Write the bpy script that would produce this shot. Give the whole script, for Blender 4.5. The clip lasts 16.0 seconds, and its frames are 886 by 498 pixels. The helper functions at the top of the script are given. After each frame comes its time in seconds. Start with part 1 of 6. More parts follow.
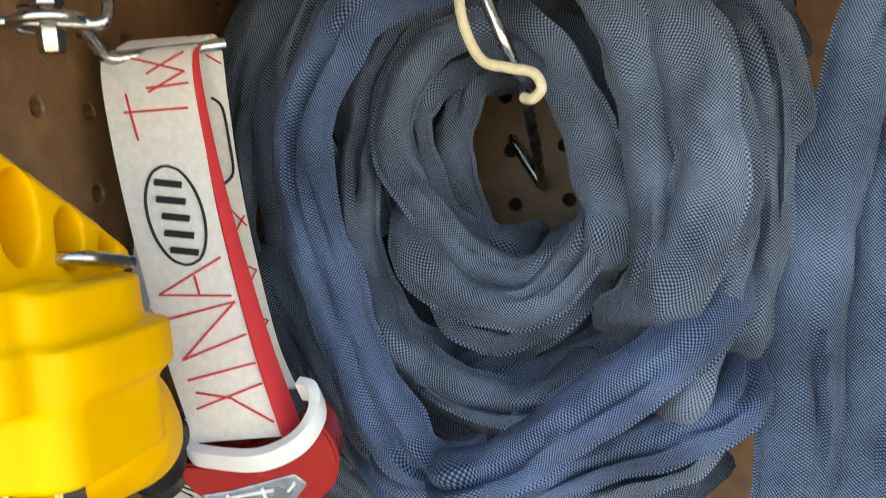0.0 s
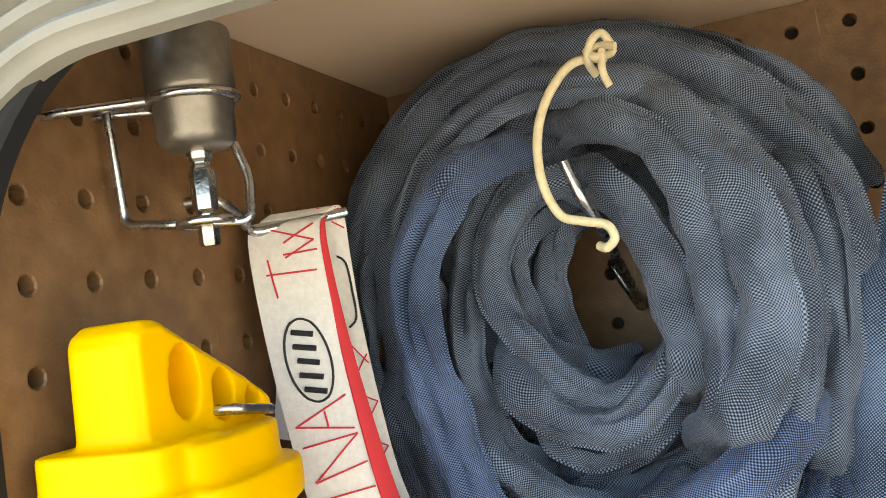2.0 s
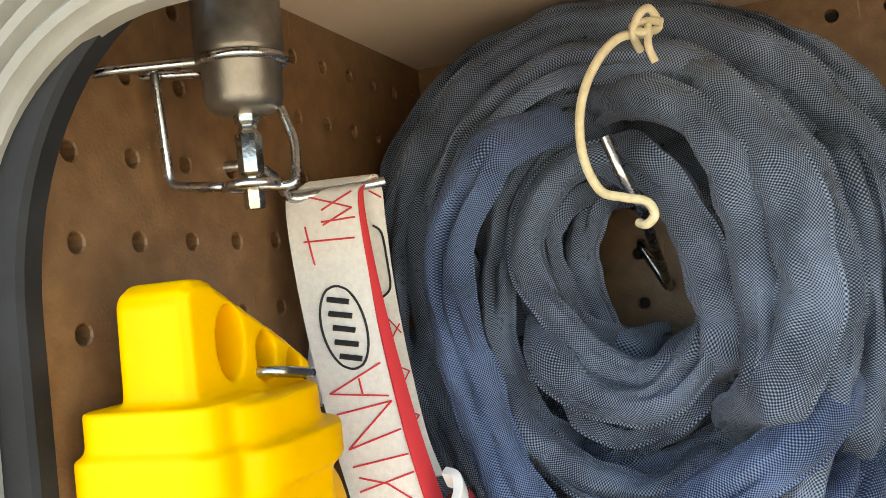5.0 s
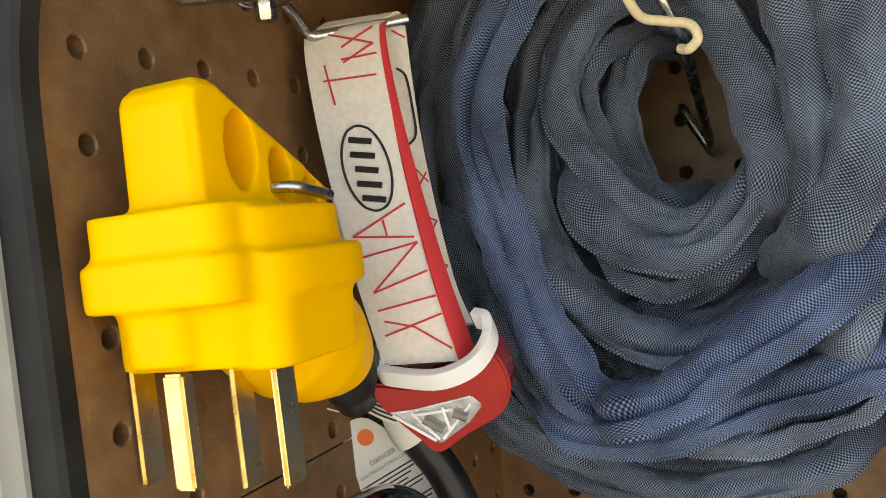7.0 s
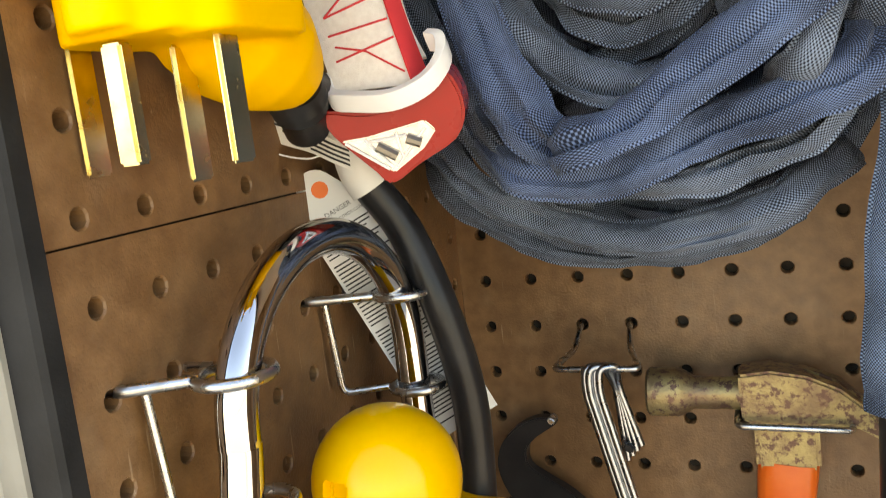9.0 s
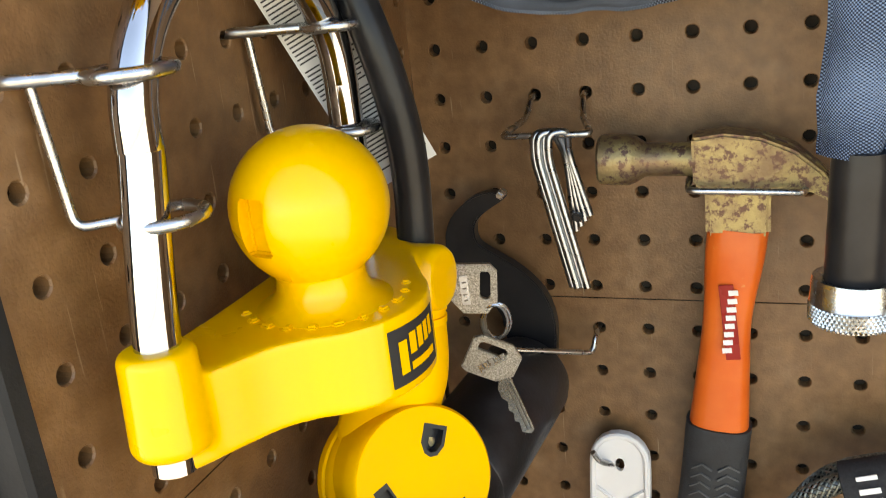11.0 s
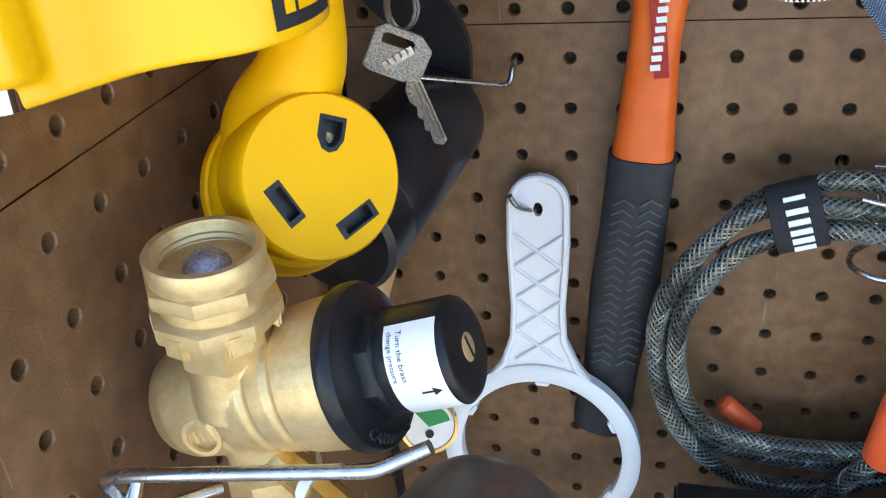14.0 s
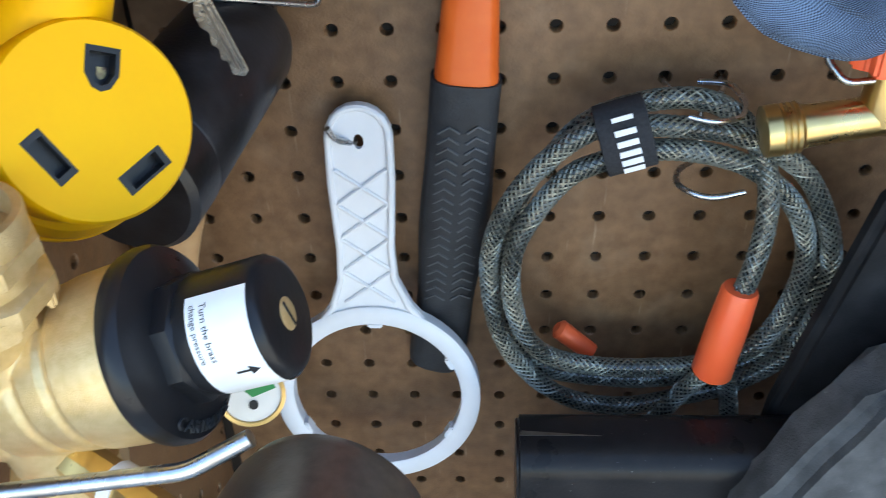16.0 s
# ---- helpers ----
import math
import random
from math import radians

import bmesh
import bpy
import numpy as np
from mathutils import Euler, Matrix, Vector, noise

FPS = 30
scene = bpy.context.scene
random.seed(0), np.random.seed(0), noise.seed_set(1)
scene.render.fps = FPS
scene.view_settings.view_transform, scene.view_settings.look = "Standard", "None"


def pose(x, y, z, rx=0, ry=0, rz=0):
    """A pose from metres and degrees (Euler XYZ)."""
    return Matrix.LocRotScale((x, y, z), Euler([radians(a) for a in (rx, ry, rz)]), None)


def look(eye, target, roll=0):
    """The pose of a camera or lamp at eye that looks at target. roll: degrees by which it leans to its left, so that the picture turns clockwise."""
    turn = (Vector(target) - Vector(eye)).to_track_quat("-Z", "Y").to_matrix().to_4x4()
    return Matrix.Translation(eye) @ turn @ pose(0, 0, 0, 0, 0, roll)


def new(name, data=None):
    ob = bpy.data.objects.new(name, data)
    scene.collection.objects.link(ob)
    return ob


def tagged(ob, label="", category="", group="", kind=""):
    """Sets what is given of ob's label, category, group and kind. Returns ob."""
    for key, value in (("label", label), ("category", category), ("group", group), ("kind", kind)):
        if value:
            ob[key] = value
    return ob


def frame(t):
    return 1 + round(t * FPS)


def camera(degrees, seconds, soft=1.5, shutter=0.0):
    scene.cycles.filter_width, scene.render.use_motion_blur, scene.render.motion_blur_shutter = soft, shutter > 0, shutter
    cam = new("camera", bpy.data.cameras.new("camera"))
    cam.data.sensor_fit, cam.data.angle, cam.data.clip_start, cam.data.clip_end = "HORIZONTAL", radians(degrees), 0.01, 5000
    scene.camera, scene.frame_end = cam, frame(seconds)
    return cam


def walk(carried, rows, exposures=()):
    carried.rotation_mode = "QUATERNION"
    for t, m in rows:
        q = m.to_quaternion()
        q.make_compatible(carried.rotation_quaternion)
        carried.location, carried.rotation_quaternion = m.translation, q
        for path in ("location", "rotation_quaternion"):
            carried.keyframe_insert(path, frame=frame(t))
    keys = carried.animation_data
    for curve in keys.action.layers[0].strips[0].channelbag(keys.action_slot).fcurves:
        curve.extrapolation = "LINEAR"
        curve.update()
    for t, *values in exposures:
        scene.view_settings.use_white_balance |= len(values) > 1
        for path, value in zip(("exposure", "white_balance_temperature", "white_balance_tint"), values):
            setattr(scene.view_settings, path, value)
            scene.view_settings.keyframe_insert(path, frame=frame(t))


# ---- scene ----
# ---- camera ----
cam = camera(53.56, 16.0, soft=0.9, shutter=0.3)
CAMERA_ROWS = [  # seconds, x, y, z, yaw, pitch, lean
    (0.0, 0.1507, -0.4129, 1.1686, 12.00, -3.99, -5.57),
    (0.5, 0.1663, -0.4199, 1.1782, 15.61, -0.45, -6.33),
    (1.0, 0.1733, -0.4311, 1.1829, 17.85, 1.58, -7.21),
    (1.5, 0.1806, -0.4444, 1.1868, 19.94, 2.82, -8.02),
    (2.0, 0.1799, -0.4485, 1.1851, 20.60, 2.82, -7.98),
    (2.5, 0.1785, -0.4562, 1.1847, 21.34, 2.79, -7.94),
    (3.0, 0.1776, -0.4569, 1.1822, 21.28, 2.53, -7.34),
    (5.3, 0.1675, -0.4519, 1.1836, 21.12, 1.53, -6.16),
    (5.5, 0.1670, -0.4512, 1.1754, 21.23, 2.05, -6.47),
    (6.0, 0.1673, -0.4458, 1.1642, 21.30, 0.44, -7.02),
    (6.5, 0.1695, -0.4369, 1.1522, 21.76, -0.59, -7.78),
    (7.0, 0.1628, -0.4373, 1.1453, 24.12, -1.47, -6.80),
    (7.5, 0.1622, -0.4395, 1.1376, 23.56, -2.54, -6.76),
    (8.0, 0.1660, -0.4421, 1.1176, 22.31, -4.29, -8.37),
    (8.5, 0.1599, -0.4405, 1.1022, 22.51, -6.61, -7.41),
    (9.0, 0.1590, -0.4391, 1.0900, 22.43, -8.48, -7.12),
    (9.5, 0.1622, -0.4386, 1.0801, 22.43, -10.88, -7.32),
    (10.0, 0.1631, -0.4318, 1.0648, 21.92, -13.44, -6.68),
    (10.2, 0.1636, -0.4311, 1.0598, 22.15, -14.51, -6.42),
    (12.3, 0.1592, -0.4174, 1.0233, 19.76, -22.70, -5.66),
    (12.5, 0.1571, -0.4182, 1.0175, 19.12, -22.99, -5.50),
    (13.0, 0.1585, -0.4163, 1.0000, 18.41, -25.10, -5.29),
    (13.5, 0.1533, -0.4143, 0.9862, 17.84, -27.14, -4.40),
    (14.0, 0.1540, -0.4105, 0.9810, 16.87, -29.33, -5.74),
    (14.5, 0.1566, -0.4071, 0.9750, 15.02, -30.95, -5.39),
    (15.0, 0.1579, -0.4054, 0.9722, 14.36, -32.16, -5.41),
    (15.5, 0.1535, -0.3943, 0.9692, 11.36, -33.84, -4.77),
    (16.0, 0.1495, -0.3798, 0.9696, 3.98, -35.08, -2.61),
]


def aim(yaw, pitch):
    a, b = radians(yaw), radians(pitch)
    return Vector((-math.sin(a) * math.cos(b), math.cos(a) * math.cos(b), math.sin(b)))


walk(cam, [(t, look((x, y, z), Vector((x, y, z)) + aim(yaw, pitch), lean)) for t, x, y, z, yaw, pitch, lean in CAMERA_ROWS],
     exposures=[(0.0, 2.3, 7600, 6), (1.5, 2.57, 8400, 7), (5.5, 2.42, 8300, 8), (7.5, 2.0, 9300, 11), (9.0, 2.42, 9600, 10), (10.0, 2.7, 9700, 10), (12.5, 2.1, 7800, 10), (14.5, 2.33, 6450, 8), (16.0, 2.35, 6500, 6)])

# ---- light: open shade, bright sky in front of the bay ----
world = bpy.data.worlds.new("sky")
scene.world = world
world.use_nodes = True
wn = world.node_tree
sky = wn.nodes.new("ShaderNodeTexSky")
sky.sky_type, sky.sun_disc = "NISHITA", False
sky.sun_elevation, sky.sun_rotation = radians(52), radians(20)
wn.links.new(sky.outputs[0], wn.nodes["Background"].inputs[0])
wn.nodes["Background"].inputs[1].default_value = 0.15
sun_data = bpy.data.lights.new("sun", "SUN")
sun_data.energy, sun_data.angle, sun_data.color = 4.0, radians(0.6), (1.0, 0.93, 0.82)
sun = new("sun", sun_data)
sun.matrix_world = look((math.sin(radians(20)) * 5, math.cos(radians(20)) * 5, 6.4), (0, 0, 0))

# ---- building helpers; lengths in inches, the pegboard's own grid ----
U = 0.0254
LIFT = 1.0


def metres(v):
    return Vector((v[0] * U, v[1] * U, v[2] * U + LIFT))


def thing(name, label, category, base, group=""):
    ob = new(name)
    ob.location = metres(base)
    ob.empty_display_size = 0.02
    tagged(ob, label, category, group)
    return ob


def world_place(ob):
    place = Vector((0, 0, 0))
    while ob is not None:
        place = place + ob.location
        ob = ob.parent
    return place


def part(name, bm, material, parent=None, label="", smooth=True):
    """One mesh object under a thing or a part; the bmesh is in inches of the whole place."""
    mesh = bpy.data.meshes.new(name)
    base = world_place(parent)
    for v in bm.verts:
        v.co = metres(v.co) - base
    if smooth:
        for f in bm.faces:
            f.smooth = True
    bm.normal_update()
    bm.to_mesh(mesh)
    bm.free()
    mesh.materials.append(material)
    if smooth:
        mesh.set_sharp_from_angle(angle=radians(38))
    ob = new(name, mesh)
    ob.parent = parent
    if label:
        ob["label"] = label
    return ob


def spline(pts, n=8, closed=False):
    """A smooth line through the points."""
    p = [Vector(q) for q in pts]
    out = []
    count = len(p) if closed else len(p) - 1
    for i in range(count):
        if closed:
            a, b, c, d = p[i - 1], p[i], p[(i + 1) % len(p)], p[(i + 2) % len(p)]
        else:
            a, b, c, d = p[max(i - 1, 0)], p[i], p[i + 1], p[min(i + 2, len(p) - 1)]
        for k in range(n):
            t = k / n
            out.append(0.5 * (2 * b + (c - a) * t + (2 * a - 5 * b + 4 * c - d) * t * t + (3 * b - a - 3 * c + d) * t ** 3))
    if not closed:
        out.append(p[-1].copy())
    return out


def rounded(pts, r=0.15, n=5):
    """A bent wire's line: straight runs with rounded bends."""
    p = [Vector(q) for q in pts]
    out = [p[0]]
    for a, b, c in zip(p, p[1:], p[2:]):
        k = min(r, (a - b).length * 0.45, (c - b).length * 0.45)
        s, e = b + (a - b).normalized() * k, b + (c - b).normalized() * k
        for i in range(n + 1):
            t = i / n
            out.append(s * (1 - t) ** 2 + b * 2 * t * (1 - t) + e * t * t)
    out.append(p[-1])
    return out


def sweep(bm, path, shape, closed=False, up=(0, 0, 1), caps=True, girth=None):
    """Carries a closed outline along a line. shape(i, s) gives its (across, up) points; s runs from 0 to 1. UV: inches along, 0 to 1 round, or as girth lists it."""
    path = [Vector(q) for q in path]
    n = len(path)
    uv = bm.loops.layers.uv.verify()
    rings, prev, along = [], Vector(up), [0.0]
    for a, b in zip(path, path[1:]):
        along.append(along[-1] + (b - a).length)
    if closed:
        along.append(along[-1] + (path[0] - path[-1]).length)
    for i in range(n):
        if closed:
            tan = (path[(i + 1) % n] - path[i - 1]).normalized()
        else:
            tan = (path[min(i + 1, n - 1)] - path[max(i - 1, 0)]).normalized()
        nor = prev - tan * prev.dot(tan)
        if nor.length < 1e-4:
            nor = tan.orthogonal()
        nor.normalize()
        prev = nor
        side = tan.cross(nor)
        rings.append([bm.verts.new(path[i] + side * x + nor * y) for x, y in shape(i, i / max(n - 1, 1))])
    m = len(rings[0])
    for i in range(n if closed else n - 1):
        a, b = rings[i], rings[(i + 1) % n]
        for k in range(m):
            f = bm.faces.new((a[k], b[k], b[(k + 1) % m], a[(k + 1) % m]))
            for loop, (u, w) in zip(f.loops, ((along[i], k), (along[i + 1], k), (along[i + 1], k + 1), (along[i], k + 1))):
                loop[uv].uv = (u, girth[w] if girth else w / m)
    if caps and not closed:
        bm.faces.new(rings[0])
        bm.faces.new(rings[-1][::-1])
    return rings


def ring_pts(r, seg=12, r2=None):
    r2 = r if r2 is None else r2
    return [(r * math.cos(2 * math.pi * k / seg), r2 * math.sin(2 * math.pi * k / seg)) for k in range(seg)]


def tube(path, r, seg=12, closed=False, bm=None, up=(0.123, 0.2, 1)):
    bm = bm or bmesh.new()
    radii = r if callable(r) else (lambda s: r)
    sweep(bm, path, lambda i, s: ring_pts(radii(s), seg), closed, up)
    bmesh.ops.recalc_face_normals(bm, faces=bm.faces)
    return bm


def frame_of(axis, hint=(0, 0, 1)):
    w = Vector(axis).normalized()
    u = Vector(hint).cross(w)
    if u.length < 1e-3:
        u = Vector((1, 0, 0)).cross(w)
    u.normalize()
    return u, w.cross(u), w


def lathe(profile, origin, axis, seg=32, bm=None, closed=False):
    """Turns (radius, height) points about an axis."""
    bm = bm or bmesh.new()
    u, v, w = frame_of(axis)
    o = Vector(origin)
    rings = []
    for r, h in profile:
        if r < 1e-5:
            rings.append([bm.verts.new(o + w * h)])
        else:
            rings.append([bm.verts.new(o + w * h + (u * math.cos(a) + v * math.sin(a)) * r) for a in (2 * math.pi * k / seg for k in range(seg))])
    pairs = list(zip(rings, rings[1:]))
    if closed:
        pairs.append((rings[-1], rings[0]))
    for a, b in pairs:
        for k in range(seg):
            j = (k + 1) % seg
            if len(a) == 1 and len(b) > 1:
                bm.faces.new((a[0], b[k], b[j]))
            elif len(b) == 1 and len(a) > 1:
                bm.faces.new((a[k], b[0], a[j]))
            elif len(a) > 1:
                bm.faces.new((a[k], b[k], b[j], a[j]))
    for ring in (rings[0], rings[-1]):
        if len(ring) > 1 and not closed:
            bm.faces.new(ring)
    bmesh.ops.recalc_face_normals(bm, faces=bm.faces)
    return bm


def prism(outline, origin, u, v, depth, bevel=0.0, bm=None, seg=2):
    """A flat outline in the plane of u and v, given thickness along u x v, with rounded edges."""
    own = bmesh.new()
    u, v = Vector(u), Vector(v)
    w = u.cross(v).normalized()
    o = Vector(origin)
    low = [own.verts.new(o + u * x + v * y) for x, y in outline]
    top = [own.verts.new(q.co + w * depth) for q in low]
    own.faces.new(low[::-1])
    own.faces.new(top)
    for k in range(len(low)):
        j = (k + 1) % len(low)
        own.faces.new((low[k], low[j], top[j], top[k]))
    bmesh.ops.recalc_face_normals(own, faces=own.faces)
    if bevel:
        sharp = [e for e in own.edges if len(e.link_faces) == 2 and e.calc_face_angle(0) > 0.6]
        bmesh.ops.bevel(own, geom=sharp, offset=bevel, segments=seg, affect="EDGES", clamp_overlap=True)
    if bm is None:
        return own
    return join(bm, own)


def join(bm, other):
    at = {}
    for q in other.verts:
        at[q] = bm.verts.new(q.co)
    for f in other.faces:
        bm.faces.new([at[q] for q in f.verts])
    other.free()
    return bm


def block(centre, size, bevel=0.05, turn=None, bm=None, seg=2):
    sx, sy, sz = (s / 2 for s in size)
    m = (turn or Matrix.Identity(3)).to_3x3()
    o = Vector(centre) - m @ Vector((0, 0, sz))
    return prism([(-sx, -sy), (sx, -sy), (sx, sy), (-sx, sy)], o, m @ Vector((1, 0, 0)), m @ Vector((0, 1, 0)), size[2], bevel, bm, seg)


def arc(cx, cy, r, a, b, n=8, r2=None):
    r2 = r if r2 is None else r2
    return [(cx + r * math.cos(radians(a + (b - a) * k / n)), cy + r2 * math.sin(radians(a + (b - a) * k / n))) for k in range(n + 1)]


def slab_with_holes(outline, holes, origin, u, v, depth, bevel=0.0):
    """A flat outline with holes through it."""
    bm = bmesh.new()
    u, v = Vector(u), Vector(v)
    w = u.cross(v).normalized()
    o = Vector(origin)
    edges = []
    for loop in [outline, *holes]:
        vs = [bm.verts.new(o + u * x + v * y) for x, y in loop]
        edges += [bm.edges.new((vs[k], vs[(k + 1) % len(vs)])) for k in range(len(vs))]
    got = bmesh.ops.triangle_fill(bm, edges=edges, use_beauty=True, use_dissolve=False)
    faces = [f for f in got["geom"] if isinstance(f, bmesh.types.BMFace)]
    more = bmesh.ops.extrude_face_region(bm, geom=faces)
    for q in more["geom"]:
        if isinstance(q, bmesh.types.BMVert):
            q.co += w * depth
    bmesh.ops.recalc_face_normals(bm, faces=bm.faces)
    if bevel:
        sharp = [e for e in bm.edges if len(e.link_faces) == 2 and e.calc_face_angle(0) > 1.2]
        bmesh.ops.bevel(bm, geom=sharp, offset=bevel, segments=2, affect="EDGES", clamp_overlap=True)
    return bm


def moulded(shapes, voxel=0.04, passes=6):
    """Melts overlapping shapes into one cast piece with soft edges and filled corners."""
    whole = bmesh.new()
    for b in shapes:
        me = bpy.data.meshes.new("temp")
        b.to_mesh(me)
        b.free()
        whole.from_mesh(me)
        bpy.data.meshes.remove(me)
    me = bpy.data.meshes.new("temp")
    whole.to_mesh(me)
    whole.free()
    ob = bpy.data.objects.new("temp", me)
    scene.collection.objects.link(ob)
    mod = ob.modifiers.new("melt", "REMESH")
    mod.mode, mod.voxel_size = "VOXEL", voxel
    mod = ob.modifiers.new("soften", "SMOOTH")
    mod.factor, mod.iterations = 0.5, passes
    bpy.context.view_layer.update()
    got = bpy.data.meshes.new_from_object(ob.evaluated_get(bpy.context.evaluated_depsgraph_get()))
    out = bmesh.new()
    out.from_mesh(got)
    for m in (got, me):
        if m is me:
            bpy.data.objects.remove(ob)
        bpy.data.meshes.remove(m)
    return out


def carve(bm, cutters):
    """Cuts the cutters' shapes out of a closed shape."""
    def temp(b):
        me = bpy.data.meshes.new("temp")
        b.to_mesh(me)
        b.free()
        ob = bpy.data.objects.new("temp", me)
        scene.collection.objects.link(ob)
        return ob
    body = temp(bm)
    tools = [temp(c) for c in cutters]
    for tool in tools:
        mod = body.modifiers.new("cut", "BOOLEAN")
        mod.operation, mod.solver, mod.object = "DIFFERENCE", "EXACT", tool
    bpy.context.view_layer.update()
    got = bpy.data.meshes.new_from_object(body.evaluated_get(bpy.context.evaluated_depsgraph_get()))
    out = bmesh.new()
    out.from_mesh(got)
    bpy.data.meshes.remove(got)
    for ob in (body, *tools):
        me = ob.data
        bpy.data.objects.remove(ob)
        bpy.data.meshes.remove(me)
    return out


def roughen(bm, amount, size, seed=0.0):
    for q in bm.verts:
        p = q.co / size + Vector((seed, seed * 1.7, -seed))
        q.co += Vector((noise.noise(p), noise.noise(p + Vector((31, 0, 0))), noise.noise(p + Vector((0, 47, 0))))) * amount
    return bm


def letters(text, size, origin, u, v, material, parent, name="lettering", lift=0.004, align="LEFT"):
    """Raised flat lettering in the plane of u and v."""
    curve = bpy.data.curves.new(name, "FONT")
    curve.body, curve.size, curve.align_x = text, size, align
    curve.resolution_u = 2
    ob = bpy.data.objects.new(name, curve)
    mesh = bpy.data.meshes.new_from_object(ob)
    bpy.data.objects.remove(ob)
    bpy.data.curves.remove(curve)
    bm = bmesh.new()
    bm.from_mesh(mesh)
    bpy.data.meshes.remove(mesh)
    u, v = Vector(u).normalized(), Vector(v).normalized()
    w = u.cross(v)
    for q in bm.verts:
        q.co = Vector(origin) + u * q.co.x + v * q.co.y + w * lift
    return part(name, bm, material, parent, smooth=False)


# ---- materials ----
def material(name, base, rough=0.5, metal=0.0, second=None, scale=60.0, detail=6.0, bump=0.0, bump_scale=400.0, coat=0.0, spots=None, spot_scale=25.0, spot_edge=0.62, rough_var=0.12, specular=0.5):
    """A painted, moulded or cast surface: two colours mixed in soft patches, worn spots, fine relief and uneven gloss."""
    mat = bpy.data.materials.new(name)
    mat.use_nodes = True
    nt = mat.node_tree
    bsdf = nt.nodes["Principled BSDF"]
    geo = nt.nodes.new("ShaderNodeTexCoord")
    n1 = nt.nodes.new("ShaderNodeTexNoise")
    n1.inputs["Scale"].default_value, n1.inputs["Detail"].default_value = scale, detail
    nt.links.new(geo.outputs["Object"], n1.inputs["Vector"])
    ramp = nt.nodes.new("ShaderNodeValToRGB")
    ramp.color_ramp.elements[0].position, ramp.color_ramp.elements[1].position = 0.35, 0.68
    ramp.color_ramp.elements[0].color = (*base, 1)
    ramp.color_ramp.elements[1].color = (*(second or tuple(min(1, c * 1.12) for c in base)), 1)
    nt.links.new(n1.outputs[0], ramp.inputs[0])
    colour = ramp.outputs[0]
    if spots:
        n2 = nt.nodes.new("ShaderNodeTexNoise")
        n2.inputs["Scale"].default_value, n2.inputs["Detail"].default_value, n2.inputs["Roughness"].default_value = spot_scale, 9, 0.7
        nt.links.new(geo.outputs["Object"], n2.inputs["Vector"])
        cut = nt.nodes.new("ShaderNodeMapRange")
        cut.inputs[1].default_value, cut.inputs[2].default_value = spot_edge - 0.03, spot_edge + 0.05
        nt.links.new(n2.outputs[0], cut.inputs[0])
        mix = nt.nodes.new("ShaderNodeMix")
        mix.data_type = "RGBA"
        mix.inputs[7].default_value = (*spots, 1)
        nt.links.new(cut.outputs[0], mix.inputs[0])
        nt.links.new(colour, mix.inputs[6])
        colour = mix.outputs[2]
    nt.links.new(colour, bsdf.inputs["Base Color"])
    rr = nt.nodes.new("ShaderNodeMapRange")
    rr.inputs[3].default_value, rr.inputs[4].default_value = max(0.02, rough - rough_var), min(1, rough + rough_var)
    nt.links.new(n1.outputs[0], rr.inputs[0])
    nt.links.new(rr.outputs[0], bsdf.inputs["Roughness"])
    bsdf.inputs["Metallic"].default_value = metal
    bsdf.inputs["Coat Weight"].default_value = coat
    bsdf.inputs["Coat Roughness"].default_value = 0.12
    bsdf.inputs["Specular IOR Level"].default_value = specular
    if bump:
        n3 = nt.nodes.new("ShaderNodeTexNoise")
        n3.inputs["Scale"].default_value, n3.inputs["Detail"].default_value = bump_scale, 4
        nt.links.new(geo.outputs["Object"], n3.inputs["Vector"])
        bp = nt.nodes.new("ShaderNodeBump")
        bp.inputs["Strength"].default_value, bp.inputs["Distance"].default_value = bump, 0.0006
        nt.links.new(n3.outputs[0], bp.inputs["Height"])
        nt.links.new(bp.outputs[0], bsdf.inputs["Normal"])
    return mat


